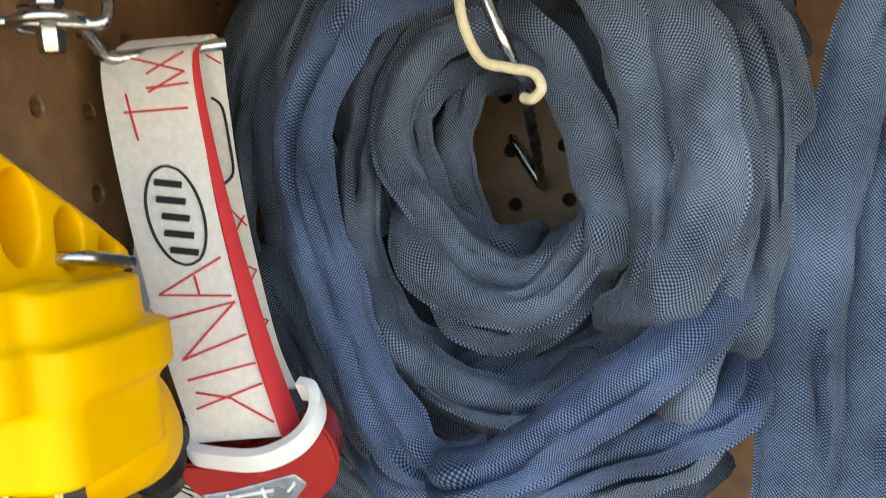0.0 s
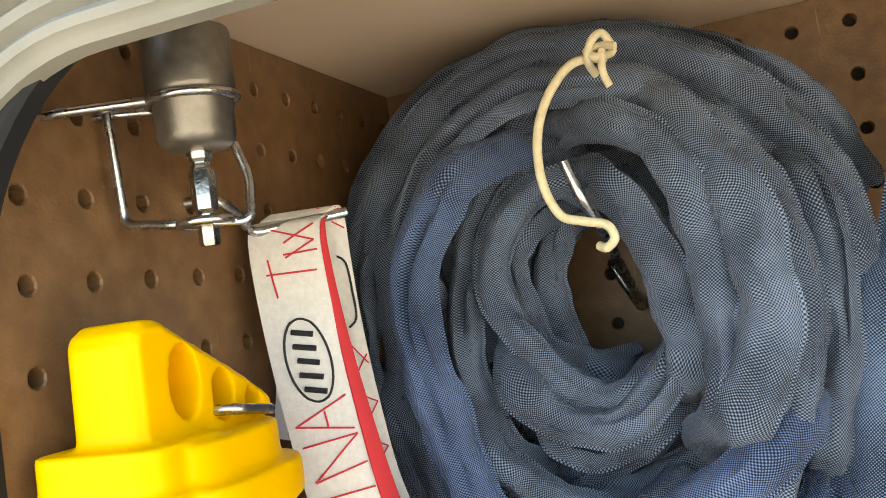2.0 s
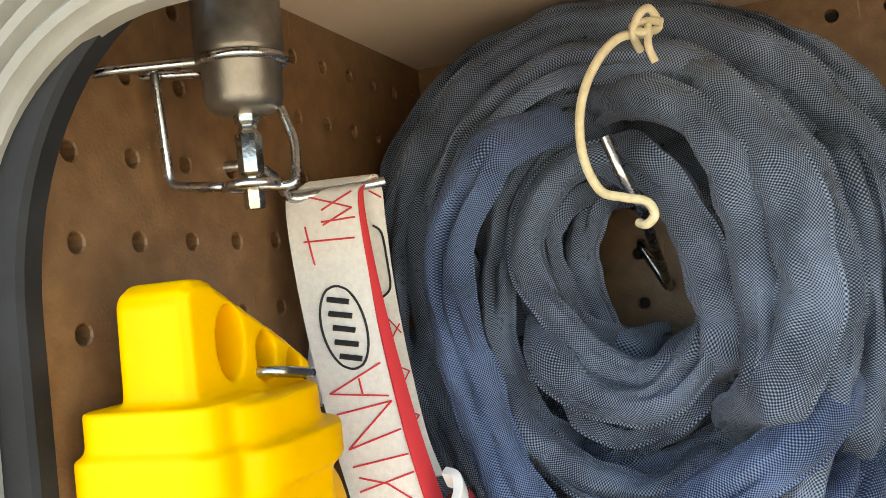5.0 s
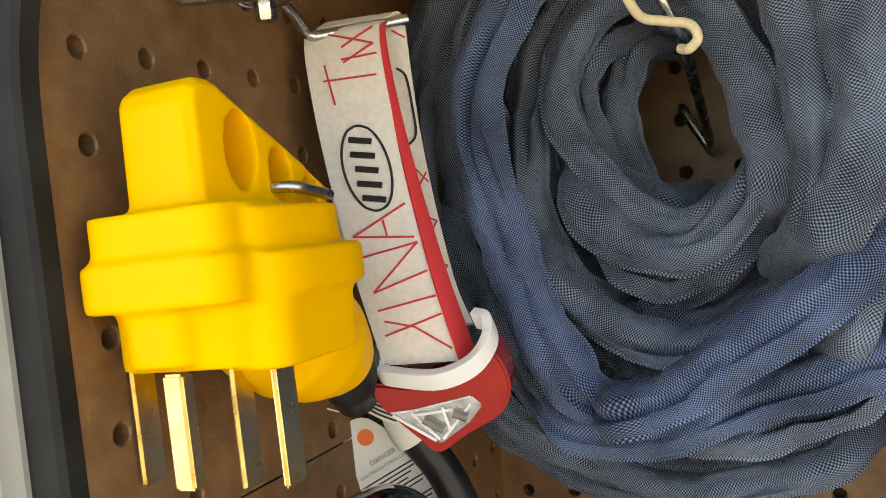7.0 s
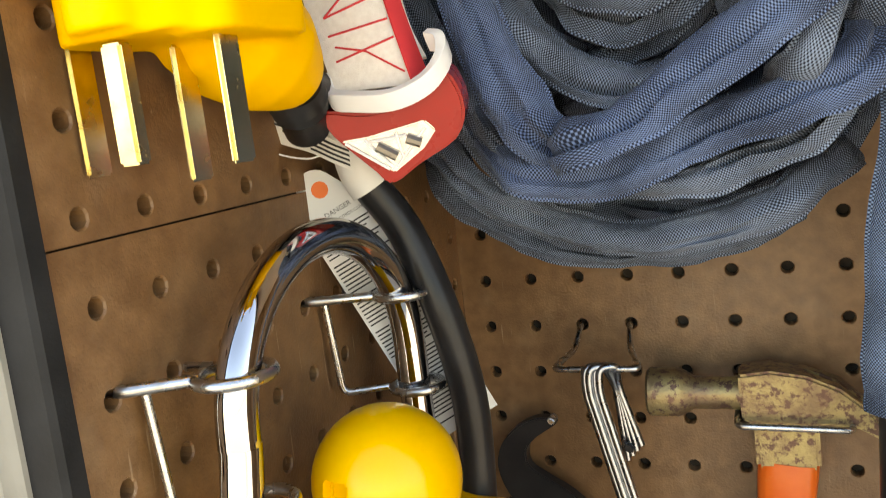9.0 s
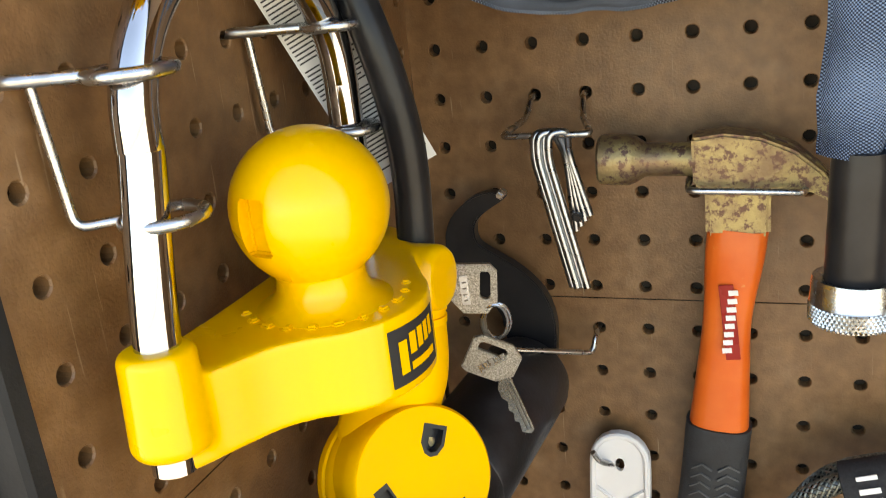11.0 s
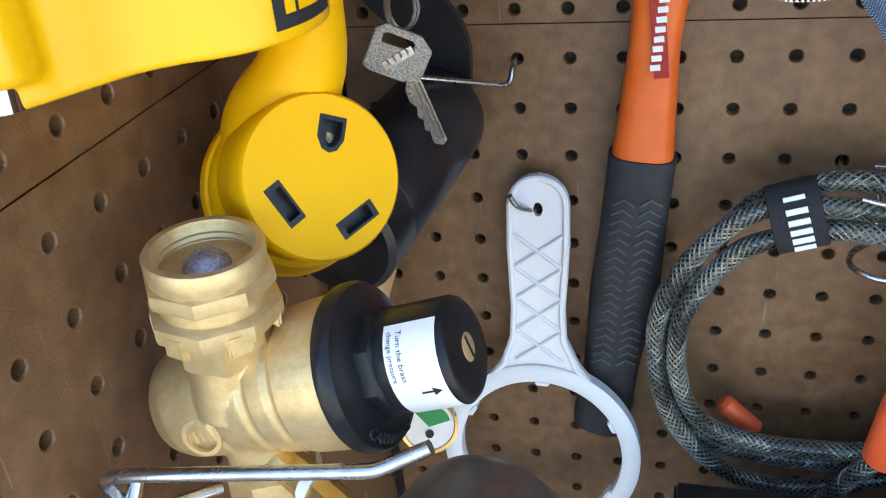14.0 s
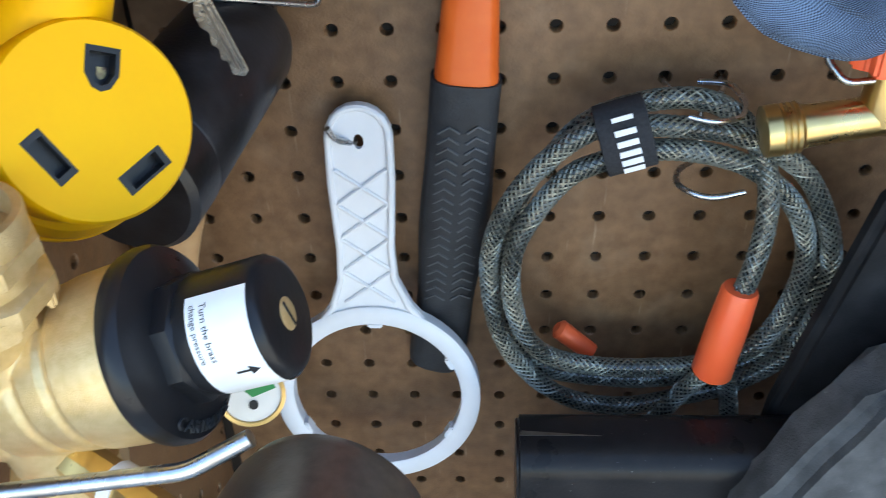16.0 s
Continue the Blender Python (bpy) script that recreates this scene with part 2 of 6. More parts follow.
def woven(name, dark, light, per_inch=24.0, round_count=40.0, sheen=0.3):
    """Cloth with its threads: a fine two-tone basket weave that follows the strand, faded in patches."""
    mat = bpy.data.materials.new(name)
    mat.use_nodes = True
    nt = mat.node_tree
    bsdf = nt.nodes["Principled BSDF"]
    tc = nt.nodes.new("ShaderNodeTexCoord")
    sep = nt.nodes.new("ShaderNodeSeparateXYZ")
    nt.links.new(tc.outputs["UV"], sep.inputs[0])

    def op(kind, a, b=None):
        m = nt.nodes.new("ShaderNodeMath")
        m.operation = kind
        for k, q in enumerate((a, b)):
            if q is None:
                continue
            if isinstance(q, (int, float)):
                m.inputs[k].default_value = q
            else:
                nt.links.new(q, m.inputs[k])
        return m.outputs[0]

    u = op("MULTIPLY", sep.outputs[0], per_inch * 2 * math.pi)
    v = op("MULTIPLY", sep.outputs[1], round_count * 2 * math.pi)
    weave = op("ADD", op("MULTIPLY", op("MULTIPLY", op("SINE", u), op("SINE", v)), 0.5), 0.5)
    n1 = nt.nodes.new("ShaderNodeTexNoise")
    n1.inputs["Scale"].default_value, n1.inputs["Detail"].default_value = 28, 5
    nt.links.new(tc.outputs["Object"], n1.inputs["Vector"])
    fade = op("MULTIPLY", op("SUBTRACT", n1.outputs[0], 0.5), 0.9)
    fac = op("ADD", weave, fade)
    ramp = nt.nodes.new("ShaderNodeValToRGB")
    ramp.color_ramp.elements[0].position, ramp.color_ramp.elements[1].position = 0.34, 0.89
    ramp.color_ramp.elements[0].color, ramp.color_ramp.elements[1].color = (*dark, 1), (*light, 1)
    nt.links.new(fac, ramp.inputs[0])
    nt.links.new(ramp.outputs[0], bsdf.inputs["Base Color"])
    bsdf.inputs["Roughness"].default_value = 0.8
    bsdf.inputs["Sheen Weight"].default_value = sheen
    bsdf.inputs["Specular IOR Level"].default_value = 0.25
    bp = nt.nodes.new("ShaderNodeBump")
    bp.inputs["Strength"].default_value, bp.inputs["Distance"].default_value = 0.5, 0.0005
    nt.links.new(weave, bp.inputs["Height"])
    nt.links.new(bp.outputs[0], bsdf.inputs["Normal"])
    return mat


M_BOARD = material("hardboard", (0.150, 0.076, 0.033), 0.43, 0, (0.225, 0.122, 0.056), 110, 9, 0.45, 760, spots=(0.34, 0.25, 0.17), spot_scale=150, spot_edge=0.712)
M_HOLE_SHADE = material("hole_shade_backing", (0.02, 0.013, 0.008), 0.8)
M_STAKE = material("dull_galvanised_steel", (0.30, 0.33, 0.37), 0.3, 1.0, (0.42, 0.45, 0.49), 200, 5, 0.2, 900)
M_CEILING = material("bay_lining", (0.72, 0.56, 0.42), 0.42, 0, (0.78, 0.61, 0.46), 12, 5, 0.1, 300)
M_SEAL_GREY = material("grey_rubber_seal", (0.19, 0.185, 0.16), 0.6, 0, (0.27, 0.26, 0.23), 30, 6, 0.2, 500)
M_SEAL_BLACK = material("black_rubber", (0.010, 0.0105, 0.012), 0.6, 0, (0.022, 0.023, 0.025), 40, 6, 0.2, 700, specular=0.2)
M_PANEL = material("painted_panel", (0.55, 0.56, 0.56), 0.35, 0, None, 10)
M_GROUND = material("pale_concrete", (0.36, 0.33, 0.28), 0.9, 0, (0.44, 0.41, 0.35), 6, 8, 0.5, 120)
M_YELLOW = material("yellow_vinyl", (0.89, 0.465, 0.0), 0.5, 0, (0.91, 0.49, 0.002), 30, 4, 0.08, 500, specular=0.18)
M_YELLOW_PAINT = material("yellow_enamel", (0.86, 0.46, 0.0), 0.3, 0, (0.89, 0.49, 0.001), 24, 4, 0.06, 260, coat=0.35, specular=0.35)
M_CHROME = material("chrome", (0.50, 0.50, 0.515), 0.06, 1.0, None, 60, rough_var=0.03)
M_ZINC = material("zinc_wire", (0.62, 0.63, 0.64), 0.27, 1.0, (0.40, 0.40, 0.40), 160, 6, 0.1, 900)
M_STEEL_GREY = material("phosphate_steel", (0.20, 0.185, 0.165), 0.38, 0.85, (0.27, 0.25, 0.22), 200, 6, 0.15, 1200)
M_PRONG = material("plated_brass_prong", (0.80, 0.70, 0.42), 0.25, 1.0, (0.62, 0.50, 0.26), 120, 6, spots=(0.30, 0.21, 0.10), spot_scale=220, spot_edge=0.66)
M_HOSE = woven("hose_cloth", (0.011, 0.015, 0.026), (0.215, 0.28, 0.40), 23, 23, 0.05)
M_HOSE_BLUE = woven("hose_cloth_blue", (0.008, 0.013, 0.030), (0.18, 0.265, 0.42), 21, 21, 0.05)
# Same cloth for some front turns, bluish light painted into its colour.
M_HOSE_LIT_BLUE = woven("hose_cloth_lit_blue", (0.007, 0.012, 0.028), (0.15, 0.225, 0.41), 23, 23, 0.06)
M_CORD = material("elastic_cord", (0.62, 0.53, 0.33), 0.7, 0, (0.75, 0.67, 0.47), 300, 4, 0.4, 2500)
M_STRAP = material("white_elastic", (0.72, 0.68, 0.64), 0.85, 0, (0.80, 0.77, 0.73), 500, 4, 0.5, 3500)
M_RED_INK = material("red_ink", (0.62, 0.035, 0.045), 0.8)
M_BLACK_INK = material("black_ink", (0.015, 0.015, 0.017), 0.7)
M_RED_PLASTIC = material("red_plastic", (0.30, 0.012, 0.010), 0.28, 0, (0.36, 0.016, 0.012), 40, specular=0.3)
M_WHITE_PLASTIC = material("white_plastic", (0.72, 0.73, 0.75), 0.38, 0, (0.78, 0.79, 0.81), 40, 5, 0.05, 400)
M_LENS = material("reflector", (0.42, 0.41, 0.40), 0.16, 1.0, (0.62, 0.61, 0.60), 350, 3)
M_BLACK = material("black_plastic", (0.011, 0.011, 0.013), 0.32, 0, (0.02, 0.02, 0.022), 60, 6, 0.1, 600, spots=(0.12, 0.12, 0.12), spot_scale=420, spot_edge=0.78, specular=0.28)
M_CABLE_BLACK = material("black_cord_jacket", (0.010, 0.010, 0.011), 0.34, 0, (0.022, 0.022, 0.024), 50, 5, 0.1, 500, specular=0.28)
M_RUBBER_HEAD = material("black_mallet_rubber", (0.009, 0.009, 0.010), 0.38, 0, (0.028, 0.028, 0.033), 60, 7, 0.25, 500, spots=(0.20, 0.20, 0.21), spot_scale=330, spot_edge=0.70, specular=0.45)
M_TAG = material("paper_tag", (0.66, 0.66, 0.64), 0.6, 0, (0.72, 0.72, 0.70), 40)
M_ORANGE_INK = material("orange_ink", (0.80, 0.16, 0.03), 0.6)
M_RUST = material("rusty_steel", (0.20, 0.14, 0.085), 0.45, 0.7, (0.42, 0.34, 0.16), 70, 9, 0.6, 500, spots=(0.13, 0.075, 0.06), spot_scale=200, spot_edge=0.52)
M_ORANGE = material("orange_fibreglass", (0.70, 0.115, 0.016), 0.33, 0, (0.78, 0.155, 0.025), 50, 6, 0.1, 400, spots=(0.72, 0.28, 0.10), spot_scale=90, spot_edge=0.70)
M_GRIP = material("grip_rubber", (0.014, 0.016, 0.020), 0.62, 0, (0.030, 0.033, 0.038), 80, 7, 0.5, 900)
M_GRIP_MARK = material("grip_ridge", (0.075, 0.08, 0.086), 0.7)
M_BRASS = material("cast_brass", (0.66, 0.48, 0.225), 0.43, 0.6, (0.75, 0.57, 0.30), 300, 9, 0.3, 2000, spots=(0.52, 0.37, 0.15), spot_scale=200, spot_edge=0.72)
M_BRASS_FINE = material("machined_brass", (0.68, 0.50, 0.22), 0.3, 1.0, (0.60, 0.43, 0.17), 90, 5)
M_MESH_SCREEN = material("wire_mesh", (0.52, 0.54, 0.60), 0.35, 0.8, (0.25, 0.27, 0.32), 900, 2, 0.6, 2500)
M_LABEL = material("white_label", (0.80, 0.80, 0.80), 0.45)
M_DIAL = material("dial_face", (0.78, 0.78, 0.75), 0.4)
M_GREEN_INK = material("green_ink", (0.03, 0.26, 0.07), 0.5)
M_CABLE = material("braided_steel_in_vinyl", (0.018, 0.021, 0.02), 0.2, 0.0, (0.03, 0.034, 0.032), 200, 5, coat=0.6)
M_STRAND = material("cable_strand", (0.25, 0.255, 0.215), 0.33, 0.5, (0.13, 0.135, 0.115), 300, 4)
M_ORANGE_VINYL = material("orange_vinyl", (0.90, 0.125, 0.04), 0.38, 0, (0.92, 0.16, 0.05), 40)
M_VELCRO = material("black_webbing", (0.012, 0.013, 0.016), 0.85, 0, (0.03, 0.031, 0.036), 700, 4, 0.6, 3000)
M_WHITE_INK = material("white_thread", (0.75, 0.76, 0.78), 0.7)
M_WOOD = material("ash_wood", (0.46, 0.27, 0.12), 0.5, 0, (0.55, 0.35, 0.17), 80, 8, 0.2, 400)
M_KEY = material("nickel_key", (0.24, 0.225, 0.20), 0.36, 1.0, (0.52, 0.50, 0.46), 1500, 2, 1.0, 1800)
M_KEY_PLAIN = material("nickel_key_plain", (0.50, 0.48, 0.44), 0.25, 1.0, (0.42, 0.40, 0.36), 300, 3, 0.2, 900)
M_NYLON = material("dusty_black_nylon", (0.011, 0.011, 0.012), 0.85, 0, (0.028, 0.028, 0.029), 45, 8, 0.6, 900, spots=(0.16, 0.16, 0.16), spot_scale=220, spot_edge=0.72, specular=0.15)
M_NYLON_DUSTY = material("dusty_grey_nylon", (0.05, 0.052, 0.055), 0.85, 0, (0.11, 0.113, 0.115), 60, 8, 0.6, 900, spots=(0.20, 0.20, 0.20), spot_scale=240, spot_edge=0.70, specular=0.2)
M_CASE = material("dusty_black_case", (0.012, 0.0115, 0.012), 0.3, 0, (0.024, 0.022, 0.022), 40, 6, 0.25, 500, spots=(0.32, 0.31, 0.30), spot_scale=300, spot_edge=0.69, specular=0.18)



def scuffed(mat, light, dark):
    """Adds fine slanting scratches and broad soft stains to a surface."""
    nt = mat.node_tree
    bsdf = nt.nodes["Principled BSDF"]
    colour = bsdf.inputs["Base Color"].links[0].from_socket
    tc = nt.nodes.new("ShaderNodeTexCoord")
    for turn_deg, stretch, rate, low, high, tint, most in ((24, (1, 1, 0.06), 420, 0.70, 0.76, light, 0.55), (-52, (1, 1, 0.08), 300, 0.72, 0.78, light, 0.45), (0, (1, 1, 0.7), 14, 0.5, 0.75, dark, 0.5), (10, (1, 1, 1), 46, 0.56, 0.8, light, 0.18)):
        place = nt.nodes.new("ShaderNodeMapping")
        place.inputs["Rotation"].default_value = (radians(turn_deg), radians(turn_deg), 0)
        place.inputs["Scale"].default_value = stretch
        nt.links.new(tc.outputs["Object"], place.inputs[0])
        grain = nt.nodes.new("ShaderNodeTexNoise")
        grain.inputs["Scale"].default_value, grain.inputs["Detail"].default_value = rate, 3
        nt.links.new(place.outputs[0], grain.inputs["Vector"])
        cut = nt.nodes.new("ShaderNodeMapRange")
        cut.inputs[1].default_value, cut.inputs[2].default_value, cut.inputs[4].default_value = low, high, most
        nt.links.new(grain.outputs[0], cut.inputs[0])
        mix = nt.nodes.new("ShaderNodeMix")
        mix.data_type = "RGBA"
        mix.inputs[7].default_value = (*tint, 1)
        nt.links.new(cut.outputs[0], mix.inputs[0])
        nt.links.new(colour, mix.inputs[6])
        colour = mix.outputs[2]
    nt.links.new(colour, bsdf.inputs["Base Color"])


scuffed(M_BOARD, (0.40, 0.29, 0.19), (0.10, 0.05, 0.022))

# ---- the bay: pegboard walls, ceiling, opening ----
WALL_X = -0.55          # face of the side pegboard
CEIL_Z = 11.72
SEAMS = (2.72, -5.27)   # joints between the boards


def peg_sheet(name, place, a_cells, b_cells, a0, b0, a_lim, b_lim, label):
    """A pegboard sheet: one cell round each bored hole, walls of the bores, plain margins. place(a, b, d): d is the depth into the board."""
    bm = bmesh.new()
    seg, r, deep = 12, 0.118, 0.24
    made = {}

    def vert(a, b, d=0.0):
        key = (round(a, 4), round(b, 4), round(d, 4))
        if key not in made:
            made[key] = bm.verts.new(place(a, b, d))
        return made[key]

    rim = [(-.5, -.5), (-.16, -.5), (.16, -.5), (.5, -.5), (.5, -.16), (.5, .16), (.5, .5), (.16, .5), (-.16, .5), (-.5, .5), (-.5, .16), (-.5, -.16)]
    ang = [math.atan2(y, x) for x, y in rim]
    lo_a, hi_a, lo_b, hi_b = *a_lim, *b_lim
    for i in range(a_cells[0], a_cells[1] + 1):
        for j in range(b_cells[0], b_cells[1] + 1):
            ca, cb = a0 + i, b0 + j
            outer = []
            for x, y in rim:
                ea, eb = ca + x, cb + y
                if (i == a_cells[0] and x == -0.5) or ea < lo_a:
                    ea = lo_a
                if (i == a_cells[1] and x == 0.5) or ea > hi_a:
                    ea = hi_a
                if (j == b_cells[0] and y == -0.5) or eb < lo_b:
                    eb = lo_b
                if (j == b_cells[1] and y == 0.5) or eb > hi_b:
                    eb = hi_b
                outer.append(vert(ea, eb))
            chamfer = [vert(ca + math.cos(t) * (r + 0.02), cb + math.sin(t) * (r + 0.02)) for t in ang]
            lip = [vert(ca + math.cos(t) * r, cb + math.sin(t) * r, 0.025) for t in ang]
            floor_ring = [vert(ca + math.cos(t) * r, cb + math.sin(t) * r, deep) for t in ang]
            for k in range(12):
                m = (k + 1) % 12
                for one, two in ((outer, chamfer), (chamfer, lip), (lip, floor_ring)):
                    face = (one[k], one[m], two[m], two[k])
                    if len(set(face)) == 4:
                        bm.faces.new(face)
                    elif len(set(face)) == 3:
                        bm.faces.new(list(dict.fromkeys(face)))
    return bm


def board(name, kind, span, rows, off, label):
    """One board of a wall; rows of holes at every inch. kind: back or side."""
    top, bottom = span
    if kind == "back":
        def place(a, b, d):
            return (a, d, b)
        cells, lim, a0 = (0, 24), (-0.55, 24.6), 0.0 + off[0]
    else:
        def place(a, b, d):
            return (WALL_X - d + 0.015 * b, -a, b)
        cells, lim, a0 = (0, 10), (0.0, 10.95), 0.38 + off[0]
    bm = peg_sheet(name, place, cells, rows, a0, off[1], lim, (bottom + 0.012, top - 0.012), label)
    bmesh.ops.recalc_face_normals(bm, faces=bm.faces)
    mid = sum((f.normal * f.calc_area() for f in bm.faces), Vector())
    want = Vector((0, -1, 0)) if kind == "back" else Vector((1, 0, 0))
    if mid.dot(want) < 0:
        bmesh.ops.reverse_faces(bm, faces=bm.faces)
    ob = part(name, bm, M_BOARD, None, smooth=False)
    tagged(ob, label, "pegboard", kind="structure")
    return ob


board("wall_back_upper", "back", (CEIL_Z, SEAMS[0]), (3, 11), (-0.07, 0.19), "brown perforated hardboard behind the coiled hose")
board("wall_back_middle", "back", SEAMS, (-5, 2), (0, 0), "brown perforated hardboard with hooks and a hammer")
board("wall_back_lower", "back", (SEAMS[1], -22), (-21, -6), (0.02, 0.06), "brown perforated hardboard with wrench and cable")
board("wall_side_upper", "side", (CEIL_Z, SEAMS[0]), (3, 11), (0.03, -0.02), "scuffed brown perforated hardboard beside the opening")
board("wall_side_middle", "side", (SEAMS[0], -4.42), (-4, 2), (0, 0.04), "brown perforated hardboard holding ring hooks")
board("wall_side_lower", "side", (-4.42, -22), (-21, -5), (-0.33, -0.08), "brown perforated hardboard under the lock")

# Near-black sheets added behind the boards; the holes' shade is in their colour.
shell = part("wall_backing", block((11.6, 0.34, -5.1), (27, 0.16, 34.3), 0), M_HOLE_SHADE, smooth=False)
tagged(shell, "added near-black sheet, stands for the shade behind the pegboard's holes", "wall", kind="structure")
shell = part("wall_side_backing", block((-1.35, -5.2, -5.1), (0.24, 11.4, 34.3), 0), M_HOLE_SHADE, smooth=False)
tagged(shell, "added near-black sheet, stands for the shade behind the side pegboard's holes", "wall", kind="structure")
top = part("ceiling", block((12, -5.5, CEIL_Z + 0.2), (26.2, 11.4, 0.4), 0.02), M_CEILING, smooth=False)
tagged(top, "smooth tan lining above the pegboard", "ceiling", kind="structure")
low = part("floor", block((12, -5.5, -22.3), (26.2, 11.4, 0.6), 0.02), M_CEILING, smooth=False)
tagged(low, "plain bay floor", "floor", kind="structure")
far = part("wall_end", block((25.0, -5.5, -5.1), (0.6, 11.4, 33.4), 0.02), M_BOARD, smooth=False)
tagged(far, "plain brown end wall", "wall", kind="structure")


def opening_line(left, top_z, r, y, right=25.2, bottom=-22.2, rz=None, slant=0.0):
    rz = rz or r
    pts = [(left - slant, y, bottom + r)]
    pts += [(x, y, z) for x, z in arc(left + r, top_z - rz, r, 180, 90, 16, rz)]
    pts += [(x, y, z) for x, z in arc(right - r, top_z - r, r, 90, 0, 10)]
    pts += [(x, y, z) for x, z in arc(right - r, bottom + r, r, 0, -90, 10)]
    pts += [(x - slant, y, z) for x, z in arc(left + r, bottom + r, r, 270, 180, 10)][:-1]
    return pts


def around(name, profile, line, mat, label, category):
    """A moulding carried round the opening. profile: (outward, towards the viewer)."""
    bm = bmesh.new()
    uvless = [Vector(q) for q in line]
    rings, n = [], len(uvless)
    for i in range(n):
        tan = (uvless[(i + 1) % n] - uvless[i - 1]).normalized()
        out = Vector((-tan.z, 0, tan.x))
        rings.append([bm.verts.new(uvless[i] + out * a + Vector((0, -b, 0))) for a, b in profile])
    for i in range(n):
        a, b = rings[i], rings[(i + 1) % n]
        for k in range(len(profile) - 1):
            bm.faces.new((a[k], b[k], b[k + 1], a[k + 1]))
    bmesh.ops.recalc_face_normals(bm, faces=bm.faces)
    ob = part(name, bm, mat)
    tagged(ob, label, category, kind="structure")
    return ob


around("trim_black", [(0.25, -0.14), (0.0, -0.12), (0.0, 0.1), (0.06, 0.16), (0.5, 0.2), (1.2, 0.2)], opening_line(-0.41, 10.2, 2.4, -11.1, rz=3.05, slant=0.2), M_SEAL_BLACK, "black rubber lip round the bay opening", "door seal")
ribs = [(-0.02, -0.1), (0.0, 0.1), (0.06, 0.15)]
for k in range(5):
    c = 0.13 + 0.27 * k
    ribs += [(c - 0.05, 0.16), (c, 0.25 + 0.03 * k), (c + 0.09, 0.28 + 0.03 * k), (c + 0.17, 0.2 + 0.02 * k), (c + 0.2, 0.14)]
ribs += [(1.6, 0.1), (1.6, -0.3)]
around("trim_seal", ribs, opening_line(-0.8, 9.97, 2.4, -11.25, rz=2.45, slant=0.3), M_SEAL_GREY, "ribbed grey rubber seal with rounded corner", "door seal")
around("wall_outer", [(0.0, 0.0), (0.0, 0.12), (0.2, 0.18), (30, 0.18)], opening_line(-2.8, 11.7, 2.6, -11.2), M_PANEL, "plain painted outer panel round the opening", "vehicle panel")
ground_mesh = bpy.data.meshes.new("ground")
ground_mesh.from_pydata([(-400, -400, 0), (400, -400, 0), (400, 400, 0), (-400, 400, 0)], [], [(0, 1, 2, 3)])
ground_mesh.materials.append(M_GROUND)
tagged(new("ground", ground_mesh), "pale concrete ground below the vehicle", "ground", kind="structure")

